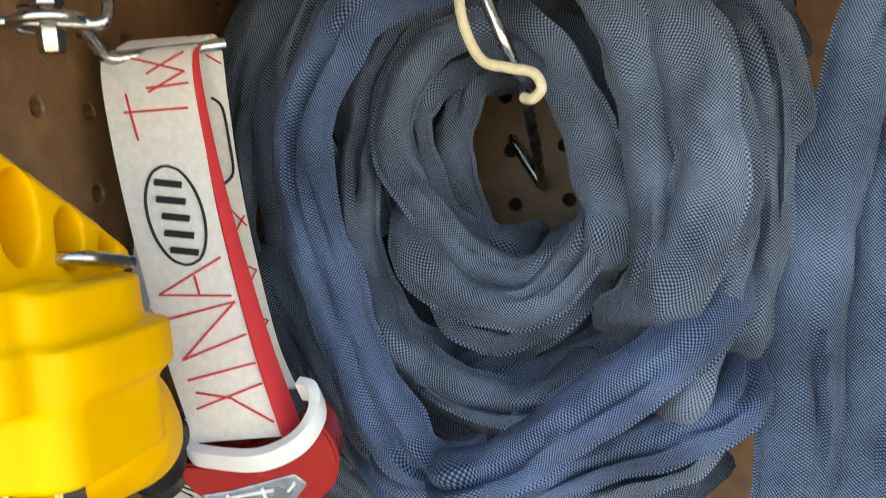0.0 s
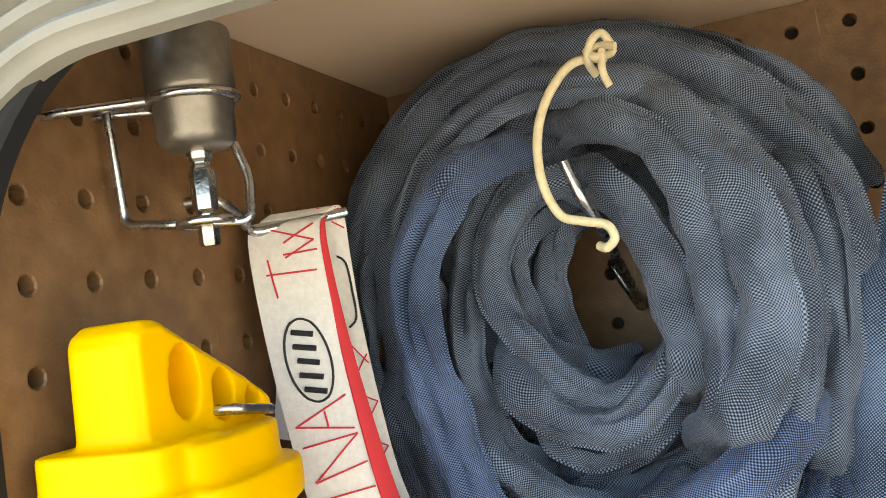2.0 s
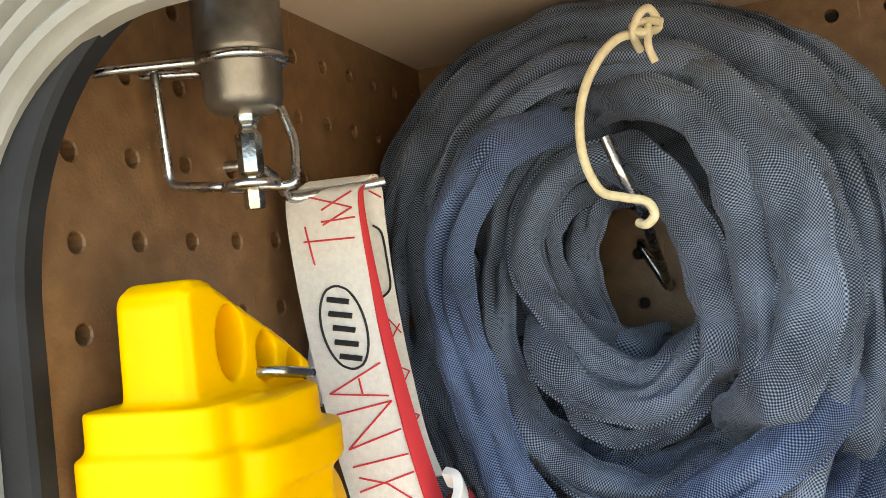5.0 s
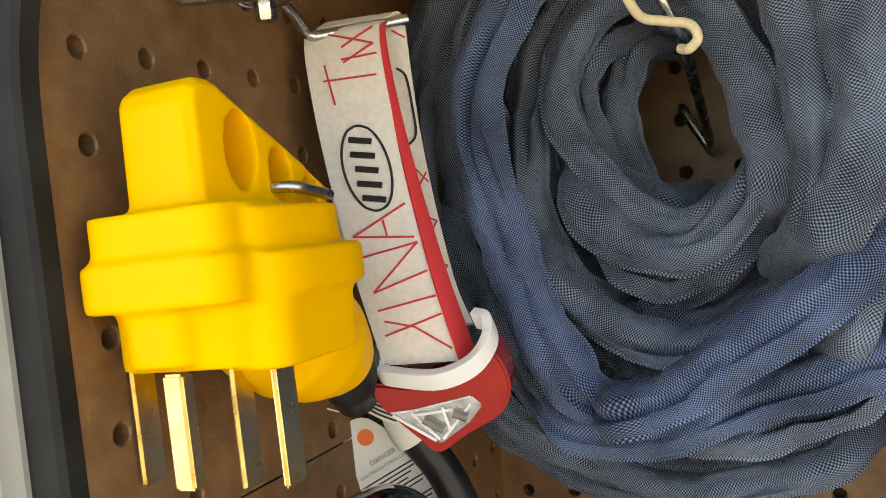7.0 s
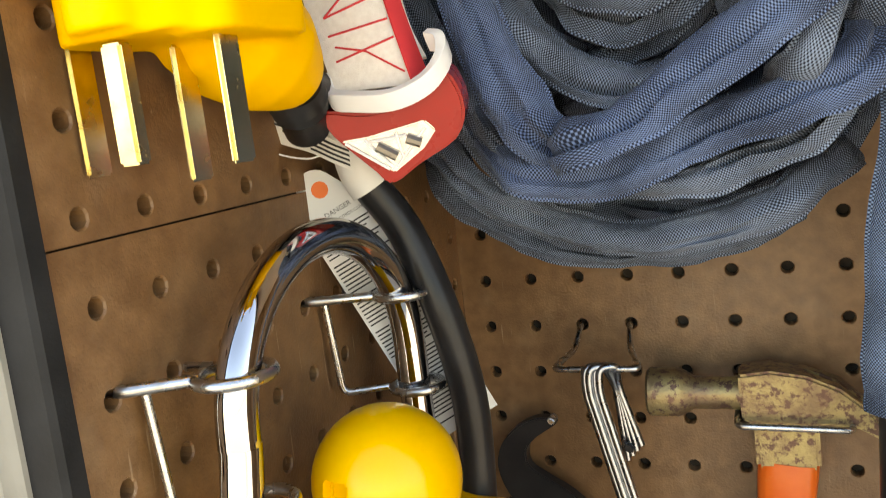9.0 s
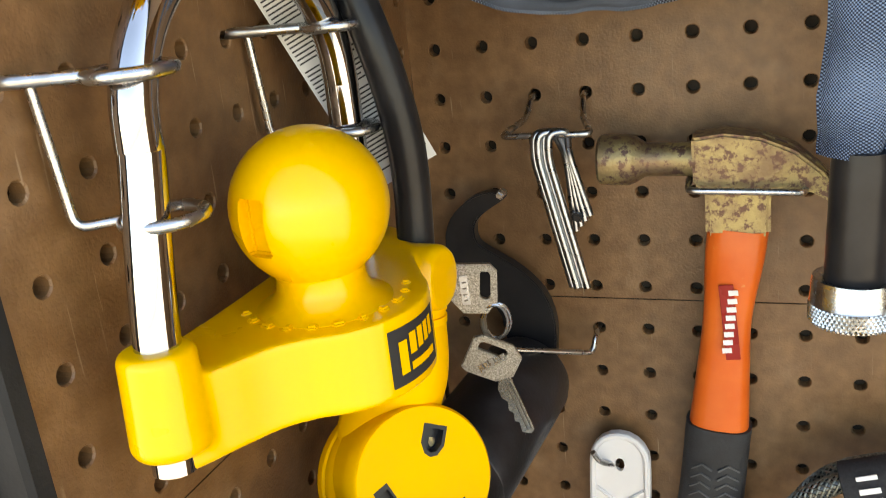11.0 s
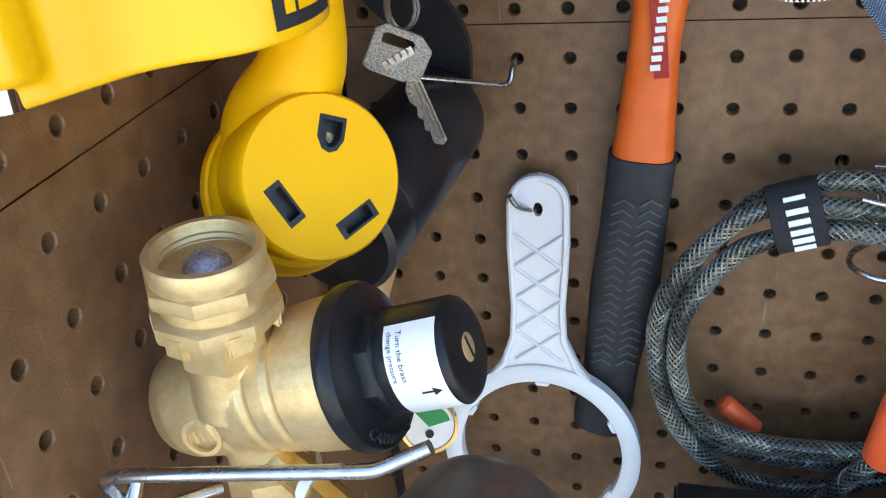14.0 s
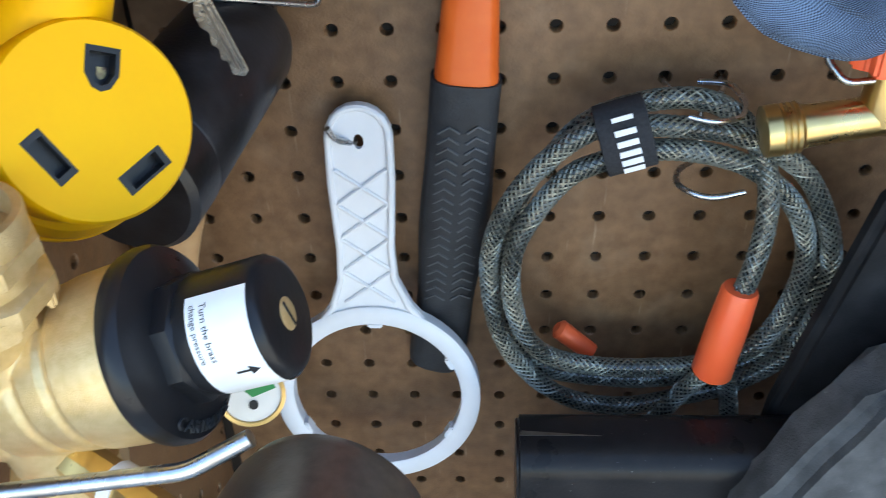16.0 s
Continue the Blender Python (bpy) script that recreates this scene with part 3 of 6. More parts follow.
# ---- coiled fabric hose ----
def strand(path, wide, thick, seed, closed=False, up=(0, -1, 0), n=6, wrinkle=0.13, lean=0.0, mat=None, parent=None, name="fabric_loop", seg=40):
    """A soft cloth tube pressed flat: a crowned top, wandering lengthwise folds, puckers across it and ruffled hems."""
    line = spline(path, n, closed)
    if not closed:  # soft cloth never runs quite straight
        line = [q + 0.06 * Vector((noise.noise(q * 1.5 + Vector((seed, 0, 0))), 0.8 * noise.noise(q * 1.3 + Vector((0, seed, 0))), noise.noise(q * 1.5 + Vector((0, 0, seed))))) for q in line]
    bm = bmesh.new()
    count = len(line)
    run = [0.0]
    for a, b in zip(line, line[1:]):
        run.append(run[-1] + (b - a).length)

    def wave(d, rate, key):
        return noise.noise(Vector((d * rate, seed * 1.31 + key, key * 2.7)))

    def shape(i, s):
        d = run[i]
        w = wide * (1 + 0.2 * wave(d, 0.7, 3.1))
        h = thick * (1 + 0.35 * wave(d, 0.8, 7.7))
        tip = lean + 0.55 * wave(d, 0.33, 1.2)
        if closed:  # meet at the start
            fade = min(1, i / 12, (count - i) / 12)
            w, h, tip = wide + (w - wide) * fade, thick + (h - thick) * fade, lean + (tip - lean) * fade
        fold = 0.75 * wave(d, 0.28, 12.5)
        depth = max(0.0, 1.5 * wave(d, 0.42, 2.5) - 0.02)
        fold_2 = -fold * 0.8 + 0.5 * wave(d, 0.36, 25.5)
        depth_2 = max(0.0, 1.2 * wave(d, 0.5, 22.5) - 0.15)
        hem_r, hem_l = 0.08 * wave(d, 1.1, 41.0) + 0.03 * wave(d, 3.3, 43.0), 0.08 * wave(d, 1.1, 47.0) + 0.03 * wave(d, 3.3, 49.0)
        lift_r, lift_l = 0.14 * wave(d, 0.9, 51.0) + 0.08 * wave(d, 2.3, 53.0), 0.14 * wave(d, 0.9, 57.0) + 0.08 * wave(d, 2.3, 59.0)
        out = []
        for k in range(seg):
            a = 2 * math.pi * k / seg
            c, q = math.cos(a), math.sin(a)
            x = w * 0.5 * (abs(c) ** 0.8) * (1 if c > 0 else -1)
            y = h * 0.5 * (abs(q) ** 1.05) * (1 if q > 0 else -1)
            if q > 0:
                y -= h * (0.8 * min(1.0, depth) * math.exp(-((c - fold) / 0.13) ** 2) + 0.7 * min(1.0, depth_2) * math.exp(-((c - fold_2) / 0.11) ** 2)) * min(1, q * 1.6)
                y += wrinkle * h * (1.3 * noise.noise(Vector((d * 1.3, c * 1.1, seed * 5))) + 0.7 * noise.noise(Vector((d * 3.6 + c, c * 2.2, seed * 9)))) * q
            x += (hem_r if c > 0 else -hem_l) * c * c
            y += (lift_r if c > 0 else lift_l) * c * c * abs(c)
            if k in (0, seg // 2):  # stitched hem
                x += 0.05 if k == 0 else -0.05
            out.append((x * math.cos(tip) - y * math.sin(tip), x * math.sin(tip) + y * math.cos(tip)))
        return out

    half = [0.0]
    for k in range(seg // 2):  # threads run evenly round the flat tube
        a, b = 2 * math.pi * k / seg, 2 * math.pi * (k + 1) / seg
        half.append(half[-1] + math.hypot(wide * 0.5 * (math.cos(a) - math.cos(b)), thick * 0.5 * (math.sin(a) - math.sin(b))))
    sweep(bm, line, shape, closed, up, True, half + [half[-1] + q for q in half[1:]])
    bmesh.ops.recalc_face_normals(bm, faces=bm.faces)
    return part(name, bm, mat or M_HOSE, parent)


def ring_path(cx, cz, rx, rz, y, seed, wob=0.12, n=26, tip=0.0):
    pts = []
    for k in range(n):
        a = 2 * math.pi * k / n
        d = Vector((math.cos(a) * 1.1, math.sin(a) * 1.1, seed))
        w = 1 + wob * noise.noise(d)
        dy = 0.55 * noise.noise(d + Vector((9, 4, 2)))
        pts.append((cx + rx * w * math.cos(a), min(y + dy + tip * math.sin(a), -0.5), cz + rz * w * math.sin(a)))
    return pts


hose = thing("garden_hose", "coiled grey-blue fabric garden hose hanging on a hook", "hose", (4.4, -3, 0.7))
LOOPS = 9
for k in range(LOOPS):
    t = k / (LOOPS - 1)
    strand(ring_path(4.55 - 0.3 * t, 6.85 - 0.65 * t, 1.75 + 2.2 * t, 1.85 + 3.2 * t, -1.5 - 0.8 * math.sin(math.pi * min(1, 0.1 + 0.9 * t)) + 0.5 * t, 3.3 * k + 1, 0.12),
           0.7, 0.4, 1.7 * k + 0.4, True, wrinkle=0.2, lean=0.7 * math.sin(k * 2.1), parent=hose)
for k in range(7):
    t = (k + 0.5) / 7
    strand(ring_path(4.5 - 0.3 * t, 6.8 - 0.6 * t, 1.9 + 2.2 * t, 2.05 + 2.95 * t, -0.9 - 0.4 * math.sin(math.pi * t), 5.1 * k + 2, 0.10),
           1.0, 0.62, 2.9 * k + 0.2, True, lean=0.5 * math.sin(k * 1.3), parent=hose)
for k in range(2):  # close behind the heart of the coil
    strand(ring_path(4.6, 7.0, 1.75 + 0.3 * k, 1.95 + 0.3 * k, -2.5, 8.3 * k + 3, 0.08), 0.8, 0.5, 4.1 * k + 7.3, True, lean=0.4, parent=hose)
# the turns that lie in front, from the heart of the coil outwards
TURN_SEED = [60.0]


def turn(path, wide, lean, mat=None):
    """One visible turn of the coil; both its ends run in behind the others."""
    p = [Vector(q) for q in path]
    for a, b in ((0, 1), (-1, -2)):
        p[a] = p[a] + (p[a] - p[b]) * 0.2 + Vector((0, 0.9, 0))
    TURN_SEED[0] += 1.7
    strand(p, wide * (0.97 if mat else 0.82), 0.5, TURN_SEED[0], n=9, parent=hose, wrinkle=0.16, lean=lean, mat=mat)


turn([(4.22, -3.0, 8.39), (3.79, -3.0, 8.27), (3.56, -3.0, 7.85), (3.40, -3.0, 7.33), (3.52, -3.0, 6.66), (3.66, -3.0, 5.99), (4.09, -3.0, 5.70), (4.46, -3.0, 5.79)], 0.64, -0.50)
turn([(3.79, -3.6, 8.58), (3.33, -3.6, 8.22), (3.09, -3.6, 7.82), (3.05, -3.6, 7.19), (3.20, -3.6, 6.62), (3.55, -3.6, 6.13), (3.86, -3.6, 5.82)], 0.53, -0.30)
turn([(4.54, -4.2, 8.68), (4.22, -4.2, 8.83), (3.74, -4.2, 8.76), (3.22, -4.2, 8.48), (2.91, -4.2, 8.02), (2.82, -4.2, 7.47), (2.99, -4.2, 6.74), (3.38, -4.2, 6.15), (3.88, -4.2, 5.69), (4.40, -4.2, 5.48), (4.82, -4.2, 5.56), (5.26, -4.2, 5.83)], 0.66, 0.10)
turn([(2.92, -4.5, 6.41), (3.11, -4.5, 5.87), (3.48, -4.5, 5.36), (3.99, -4.5, 5.11), (4.61, -4.5, 5.13), (5.13, -4.5, 5.46), (5.48, -4.5, 5.93), (5.65, -4.5, 6.50)], 0.72, 0.30)
turn([(3.00, -4.0, 5.41), (3.46, -4.0, 4.84), (4.04, -4.0, 4.61), (4.61, -4.0, 4.72), (5.05, -4.0, 5.01), (5.47, -4.0, 5.46)], 0.66, 0.35)
turn([(3.08, -3.6, 4.10), (3.64, -3.6, 4.19), (4.29, -3.6, 4.40), (4.83, -3.6, 4.61), (5.26, -3.6, 5.04), (5.61, -3.6, 5.51)], 0.54, 0.20)
turn([(2.93, -3.2, 3.72), (3.80, -3.2, 3.93), (4.60, -3.2, 3.91), (5.32, -3.2, 4.16), (5.94, -3.2, 4.49)], 0.55, 0.20)
turn([(4.10, -4.0, 9.49), (3.61, -4.0, 9.43), (3.16, -4.0, 9.13), (2.73, -4.0, 8.69), (2.43, -4.0, 8.13), (2.23, -4.0, 7.49), (2.13, -4.0, 6.78), (2.16, -4.0, 6.05), (2.32, -4.0, 5.31), (2.62, -4.0, 4.70), (2.99, -4.0, 4.35)], 0.67, -0.10)
turn([(2.12, -4.6, 5.65), (2.51, -4.6, 4.87), (2.93, -4.6, 4.35), (3.40, -4.6, 3.99), (3.96, -4.6, 3.77), (4.60, -4.6, 3.72), (5.18, -4.6, 3.94)], 0.70, 0.20)
turn([(1.68, -4.5, 3.81), (2.15, -4.5, 3.16), (2.98, -4.5, 2.62), (3.81, -4.5, 2.42), (4.62, -4.5, 2.33), (5.40, -4.5, 2.42), (6.16, -4.5, 2.68), (6.75, -4.5, 3.08), (7.13, -4.5, 3.64)], 0.50, 0.10)
turn([(1.99, -5.0, 3.14), (2.55, -5.0, 2.74), (3.30, -5.0, 2.58), (4.12, -5.0, 2.67), (4.85, -5.0, 2.90), (5.63, -5.0, 3.18), (6.36, -5.0, 3.39), (6.89, -4.8, 3.52), (7.23, -4.4, 3.86), (7.43, -3.6, 4.49)], 0.68, 0.10, M_HOSE_LIT_BLUE)
turn([(0.65, -3.7, 3.49), (1.06, -3.7, 2.78), (1.78, -3.7, 2.20), (2.69, -3.7, 1.76), (3.57, -3.7, 1.53), (4.44, -3.7, 1.45), (5.28, -3.7, 1.56), (6.09, -3.7, 1.86), (6.80, -3.7, 2.29)], 0.64, 0.10)
turn([(0.18, -2.9, 3.26), (0.51, -2.9, 2.52), (1.17, -2.9, 1.86), (2.04, -2.9, 1.36), (3.00, -2.9, 1.11), (4.12, -2.9, 1.05), (5.11, -2.9, 1.12), (6.06, -2.9, 1.44)], 0.50, 0.20)
turn([(4.08, -4.0, 8.97), (4.71, -4.3, 8.72), (5.16, -4.5, 8.24), (5.47, -4.6, 7.53), (5.63, -4.7, 6.91), (5.73, -4.7, 6.31), (5.63, -4.6, 5.81), (5.35, -4.2, 5.43)], 0.90, -0.35)
turn([(4.07, -4.4, 9.78), (4.85, -4.8, 9.65), (5.59, -5.2, 9.20), (6.05, -5.5, 8.48), (6.24, -5.5, 7.75), (6.28, -5.5, 6.97), (6.24, -5.5, 6.21), (6.12, -5.4, 5.44), (5.83, -5.0, 4.68)], 0.73, -0.50)
turn([(4.86, -4.6, 9.98), (5.77, -5.0, 9.52), (6.46, -5.5, 8.72), (6.78, -5.8, 7.88), (6.91, -5.9, 7.12), (6.88, -5.9, 6.47), (6.62, -5.8, 5.83), (6.24, -5.5, 5.22), (5.76, -5.0, 4.69)], 0.91, 0.15)
turn([(1.64, -4.8, 7.38), (1.73, -4.8, 8.29), (2.23, -4.8, 9.31), (2.99, -4.8, 9.88), (3.87, -4.8, 10.21), (4.75, -4.8, 10.15), (5.63, -4.8, 9.87), (6.48, -4.8, 9.15), (7.03, -4.8, 8.24), (7.27, -4.8, 7.36), (7.36, -4.8, 6.48), (7.32, -4.8, 5.71)], 0.71, 0.00)
turn([(6.98, -5.2, 8.35), (7.18, -5.2, 7.60), (7.26, -5.2, 6.80), (7.20, -5.2, 6.03), (6.98, -5.2, 5.28), (6.72, -5.2, 4.51), (6.46, -5.2, 3.88), (6.18, -5.2, 3.53)], 0.64, 0.20)
turn([(7.30, -4.4, 8.74), (7.64, -4.4, 8.06), (7.77, -4.4, 7.22), (7.76, -4.4, 6.25), (7.59, -4.4, 5.38), (7.35, -4.4, 4.50), (7.12, -4.4, 3.76)], 0.63, 0.20)
turn([(0.94, -4.0, 2.76), (0.40, -4.0, 4.13), (0.20, -4.0, 5.32), (0.21, -4.0, 6.52), (0.34, -4.0, 7.50), (0.67, -4.0, 8.66), (1.36, -4.0, 9.63), (2.30, -4.0, 10.43), (3.36, -4.0, 10.86), (4.51, -4.0, 10.87), (5.55, -4.0, 10.61), (6.50, -4.0, 10.12), (7.21, -4.0, 9.45), (7.71, -4.0, 8.67), (8.00, -4.0, 7.83), (8.10, -4.0, 6.99), (7.97, -4.0, 5.87)], 0.77, -0.10)
turn([(-0.40, -2.9, 7.54), (-0.12, -2.9, 8.80), (0.50, -2.9, 9.99), (1.68, -2.9, 10.91), (2.89, -2.9, 11.32), (4.34, -2.9, 11.38), (5.83, -2.9, 11.03), (7.07, -2.9, 10.32), (7.94, -2.9, 9.42), (8.44, -2.9, 8.42)], 0.65, 0.10)
turn([(0.80, -3.9, 5.65), (0.79, -3.9, 6.64), (0.86, -3.9, 7.63), (1.13, -3.9, 8.58), (1.76, -3.9, 9.57), (2.70, -3.9, 10.31), (3.69, -3.9, 10.65), (4.63, -3.9, 10.61), (5.66, -3.9, 10.30), (6.59, -3.9, 9.68), (7.27, -3.9, 8.81), (7.66, -3.9, 7.81), (7.76, -3.9, 6.87)], 0.57, 0.30)
turn([(2.08, -3.6, 6.47), (2.05, -3.6, 7.65), (2.31, -3.6, 8.60), (2.82, -3.6, 9.40), (3.50, -3.6, 9.90), (4.10, -3.6, 9.97)], 0.67, 0.30)
turn([(0.60, -4.0, 6.25), (0.69, -4.0, 5.49), (1.02, -4.0, 4.61), (1.52, -4.0, 3.64), (2.16, -4.0, 2.70), (2.91, -4.0, 2.13)], 0.73, 0.20)
turn([(3.47, -5.3, 9.44), (2.87, -5.3, 9.09), (2.37, -5.3, 8.63), (2.04, -5.3, 8.12), (1.89, -5.3, 7.52), (1.87, -5.3, 6.82), (1.96, -5.3, 6.14), (2.12, -5.3, 5.46), (2.26, -5.3, 4.78), (2.44, -5.3, 4.19), (2.70, -5.3, 3.64), (3.01, -5.3, 3.22), (3.42, -5.3, 2.92)], 0.78, 0.00, M_HOSE_LIT_BLUE)
turn([(3.17, -5.7, 3.04), (3.53, -5.7, 3.09), (3.97, -5.7, 3.18), (4.45, -5.7, 3.38), (5.04, -5.7, 3.73), (5.65, -5.7, 4.10), (6.16, -5.7, 4.42), (6.66, -5.5, 4.76), (7.06, -4.9, 5.13), (7.27, -4.0, 5.62)], 0.72, 0.10, M_HOSE_LIT_BLUE)
# the two ends hang down beside the coil
strand([(11.3, -2.6, 10.6), (10.4, -3.0, 9.8), (9.6, -3.5, 8.8), (8.95, -3.9, 7.6), (8.5, -4.1, 6.3), (8.1, -4.2, 4.5), (7.8, -4.2, 2.6), (7.55, -4.1, 1.0), (7.5, -4.0, -0.4), (7.5, -4.0, -1.3)],
       1.0, 0.5, 53.0, parent=hose, mat=M_HOSE_BLUE, name="fabric_end")
strand([(12.2, -2.4, 10.0), (11.2, -2.9, 9.0), (10.2, -3.4, 7.7), (9.5, -3.6, 6.0), (9.0, -3.7, 3.6), (8.5, -3.6, 1.0), (8.5, -3.4, -1.5), (8.75, -3.2, -3.5), (9.9, -2.9, -5.2), (11.3, -2.6, -5.9), (12.2, -2.3, -5.4)],
       1.15, 0.55, 59.0, parent=hose, mat=M_HOSE_BLUE, name="fabric_end")
sleeve = part("end_tube", lathe([(0.40, 0.0), (0.41, 0.05), (0.40, 1.9), (0.385, 2.05), (0.34, 2.06)], (7.5, -4.0, -3.25), (0.02, 0.02, 1), 32), M_BLACK, hose, "glossy black plastic tube")
collar = bmesh.new()
lathe([(0.42, 0.0), (0.42, 0.12), (0.56, 0.16), (0.58, 0.10), (0.585, -0.2), (0.60, -0.22)], (7.5, -4.0, -3.18), (0.02, 0.02, 1), 40, collar)
coupling = part("coupling", collar, M_ZINC, hose, "silver metal coupling with knurled edge")
knurl = bmesh.new()
for k in range(56):
    for j in range(5):
        a = 2 * math.pi * (k + 0.5 * (j % 2)) / 56
        h = -3.42 - j * 0.055
        o = Vector((7.5 + 0.585 * math.cos(a), -4.0 + 0.585 * math.sin(a), h))
        d, s = Vector((math.cos(a), math.sin(a), 0)), Vector((-math.sin(a), math.cos(a), 0))
        tipv = knurl.verts.new(o + d * 0.03)
        q = [knurl.verts.new(o + s * 0.033), knurl.verts.new(o + Vector((0, 0, 0.055))), knurl.verts.new(o - s * 0.033), knurl.verts.new(o - Vector((0, 0, 0.055)))]
        for m in range(4):
            knurl.faces.new((q[m], q[(m + 1) % 4], tipv))
lathe([(0.57, -0.20), (0.575, -0.50), (0.5, -0.52), (0.3, -0.52)], (7.5, -4.0, -3.18), (0, 0, 1), 40, knurl)
part("knurled_ring", knurl, M_ZINC, coupling, smooth=False)
part("loose_thread", tube(spline([(9.05, -4.15, 1.2), (8.6, -4.1, -0.5), (8.35, -4.05, -2.0), (8.1, -3.9, -3.0)], 6), 0.02, 6), M_CORD, hose, "loose yellow thread")

tie = thing("elastic_tie", "cream elastic cord looped round the coiled hose", "cord", (4.5, -5, 7.9))
part("loop", tube(spline([(5.25, -5.3, 10.35), (4.84, -5.6, 10.3), (4.47, -5.7, 9.93), (4.24, -5.75, 9.4), (4.2, -5.75, 8.76), (4.36, -5.65, 8.25), (4.66, -5.6, 8.11), (4.97, -5.6, 8.01), (5.06, -5.6, 7.82), (4.94, -5.6, 7.7), (4.82, -5.5, 7.74)], 8), 0.066, 12), M_CORD, tie)
part("knot", tube(spline([(5.08, -5.3, 10.15), (5.05, -5.6, 10.3), (5.15, -5.7, 10.52), (5.3, -5.6, 10.62), (5.38, -5.4, 10.4), (5.2, -5.65, 10.3), (5.05, -5.6, 10.42), (5.25, -5.5, 10.48), (5.44, -5.55, 10.42)], 8), 0.058, 10), M_CORD, tie)
part("tail", tube(spline([(5.26, -5.6, 10.4), (5.24, -5.65, 10.1), (5.3, -5.6, 9.88)], 6), 0.055, 10), M_CORD, tie)


# ---- wire hooks ----
def wire_hook(label, paths, r=0.075, name="peg_hook", base=None):
    hook = thing(name, label, "hook", base or paths[0][0])
    for p in paths:
        part("wire", tube(rounded(p, 0.16), r, 10), M_ZINC, hook)
    return hook


wire_hook("steel wire peg hook carrying the coiled hose", [[(4, 0.2, 7.4), (4, -0.3, 7.4), (4.5, -0.35, 6.45), (4.78, -4.9, 7.9), (4.62, -5.3, 8.35), (4.45, -5.3, 8.9)]], 0.085)
wire_hook("steel pin through the plug's grip", [[(-0.7, -9.4, 6.34), (1.1, -9.4, 6.34), (1.28, -9.3, 6.32), (1.32, -8.75, 6.22)]], 0.065)
wire_hook("steel pin carrying the headlamp strap", [[(-0.7, -7.6, 9.02), (0.0, -7.4, 9.0), (0.07, -7.00, 8.79), (0.05, -6.70, 8.52), (1.22, -5.9, 8.68)]], 0.075)
wire_hook("thin bent steel peg hook beside the keys", [[(3, 0.2, -5.95), (3, -0.35, -5.95), (2.95, -0.5, -6.3), (1.5, -1.75, -5.7)]], 0.055)
wire_hook("small steel peg holding the filter wrench", [[(3.0, 0.2, -8.94), (3.35, -0.45, -8.98), (3.02, -0.75, -8.75), (2.9, -0.85, -8.45)]], 0.06)
wire_hook("wide steel wire hook carrying tent stakes", [[(2, 0.2, -1), (2, -0.25, -1.0), (1.95, -0.6, -1.35), (1.68, -1.45, -1.5), (3.35, -1.45, -1.5), (3.05, -0.6, -1.35), (3, -0.25, -1), (3, 0.2, -1)]], 0.06)
wire_hook("steel wire bracket round the hammer's neck", [[(5, 0.2, -2), (5, -0.3, -2.4), (5.0, -1.55, -2.55), (6.9, -1.55, -2.6), (6.95, -0.3, -2.75), (6.95, 0.2, -2.95)]], 0.06)
wire_hook("steel wire hook with loops holding the cable", [
    [(9, 0.2, -7.94), (9, -0.3, -8.0), (9.15, -0.5, -8.1), (9.9, -0.55, -8.1), (10, -0.3, -8.0), (10, 0.2, -7.94)],
    spline([(9.49, -0.50, -7.81), (9.98, -0.70, -7.78), (10.14, -1.20, -7.87), (9.96, -1.70, -7.91), (9.48, -2.00, -7.83), (9.08, -1.90, -7.78)], 5),
    spline([(9.6, -0.5, -8.1), (9.64, -0.60, -9.17), (9.19, -1.20, -9.20), (9.13, -1.70, -9.22), (9.58, -2.00, -9.27), (10.19, -1.90, -9.23)], 5)], 0.055)
wire_hook("bent steel wire hook beside the orange nozzle", [[(11, 0.2, -5.95), (11.1, -1.6, -6.0), (11.05, -1.9, -6.8), (11.3, -2.2, -7.1), (12.4, -2.2, -7.0)]], 0.06)


def ring_hook(label, y, z, reach, ring_c, ring_r, drop, lower_c, lower_r):
    """A side-wall hook: two rings one above the other on a bent wire."""
    hook = thing("ring_hook", label, "hook", (WALL_X, y, z))
    cx, cy = ring_c
    part("arm", tube(rounded([(-0.75, y - 0.12, z + 0.08), (WALL_X + 0.1, y - 0.12, z + 0.08), (cx - ring_r * 0.75, cy - ring_r * 0.5, z + 0.04)], 0.1), 0.075, 10), M_ZINC, hook)
    part("arm", tube(rounded([(-0.75, y + 1, z), (WALL_X + 0.1, y + 1, z), (cx - ring_r * 0.7, cy + ring_r * 0.55, z + 0.05)], 0.1), 0.06, 10), M_ZINC, hook)
    part("ring", tube([(cx + ring_r * math.cos(a), cy + ring_r * math.sin(a), z + 0.03) for a in (2 * math.pi * k / 40 for k in range(40))], 0.075, 10, True), M_ZINC, hook)
    part("strut", tube(rounded([(WALL_X + 0.16, y + 0.1, z), (WALL_X + 0.24, y + 0.15, z - drop), (lower_c[0] - lower_r * 0.8, lower_c[1], z - drop)], 0.14), 0.055, 10), M_ZINC, hook)
    part("lower_ring", tube([(lower_c[0] + lower_r * math.cos(a), lower_c[1] + lower_r * math.sin(a), z - drop) for a in (2 * math.pi * k / 36 for k in range(36))], 0.07, 10, True), M_ZINC, hook)
    return hook


LEG_A, LEG_B = Vector((0.5, -9.7, 0)), Vector((0.75, -5.6, 0))
ring_hook("zinc ring hook round the lock's shackle", -10.16, 1.02, 1, (0.42, -9.55), 0.43, 1.47, (0.5, -9.6), 0.42)
ring_hook("zinc ring hook round the shackle's far leg", -6.16, 1.02, 1, (0.72, -5.65), 0.4, 1.42, (0.75, -5.6), 0.38)

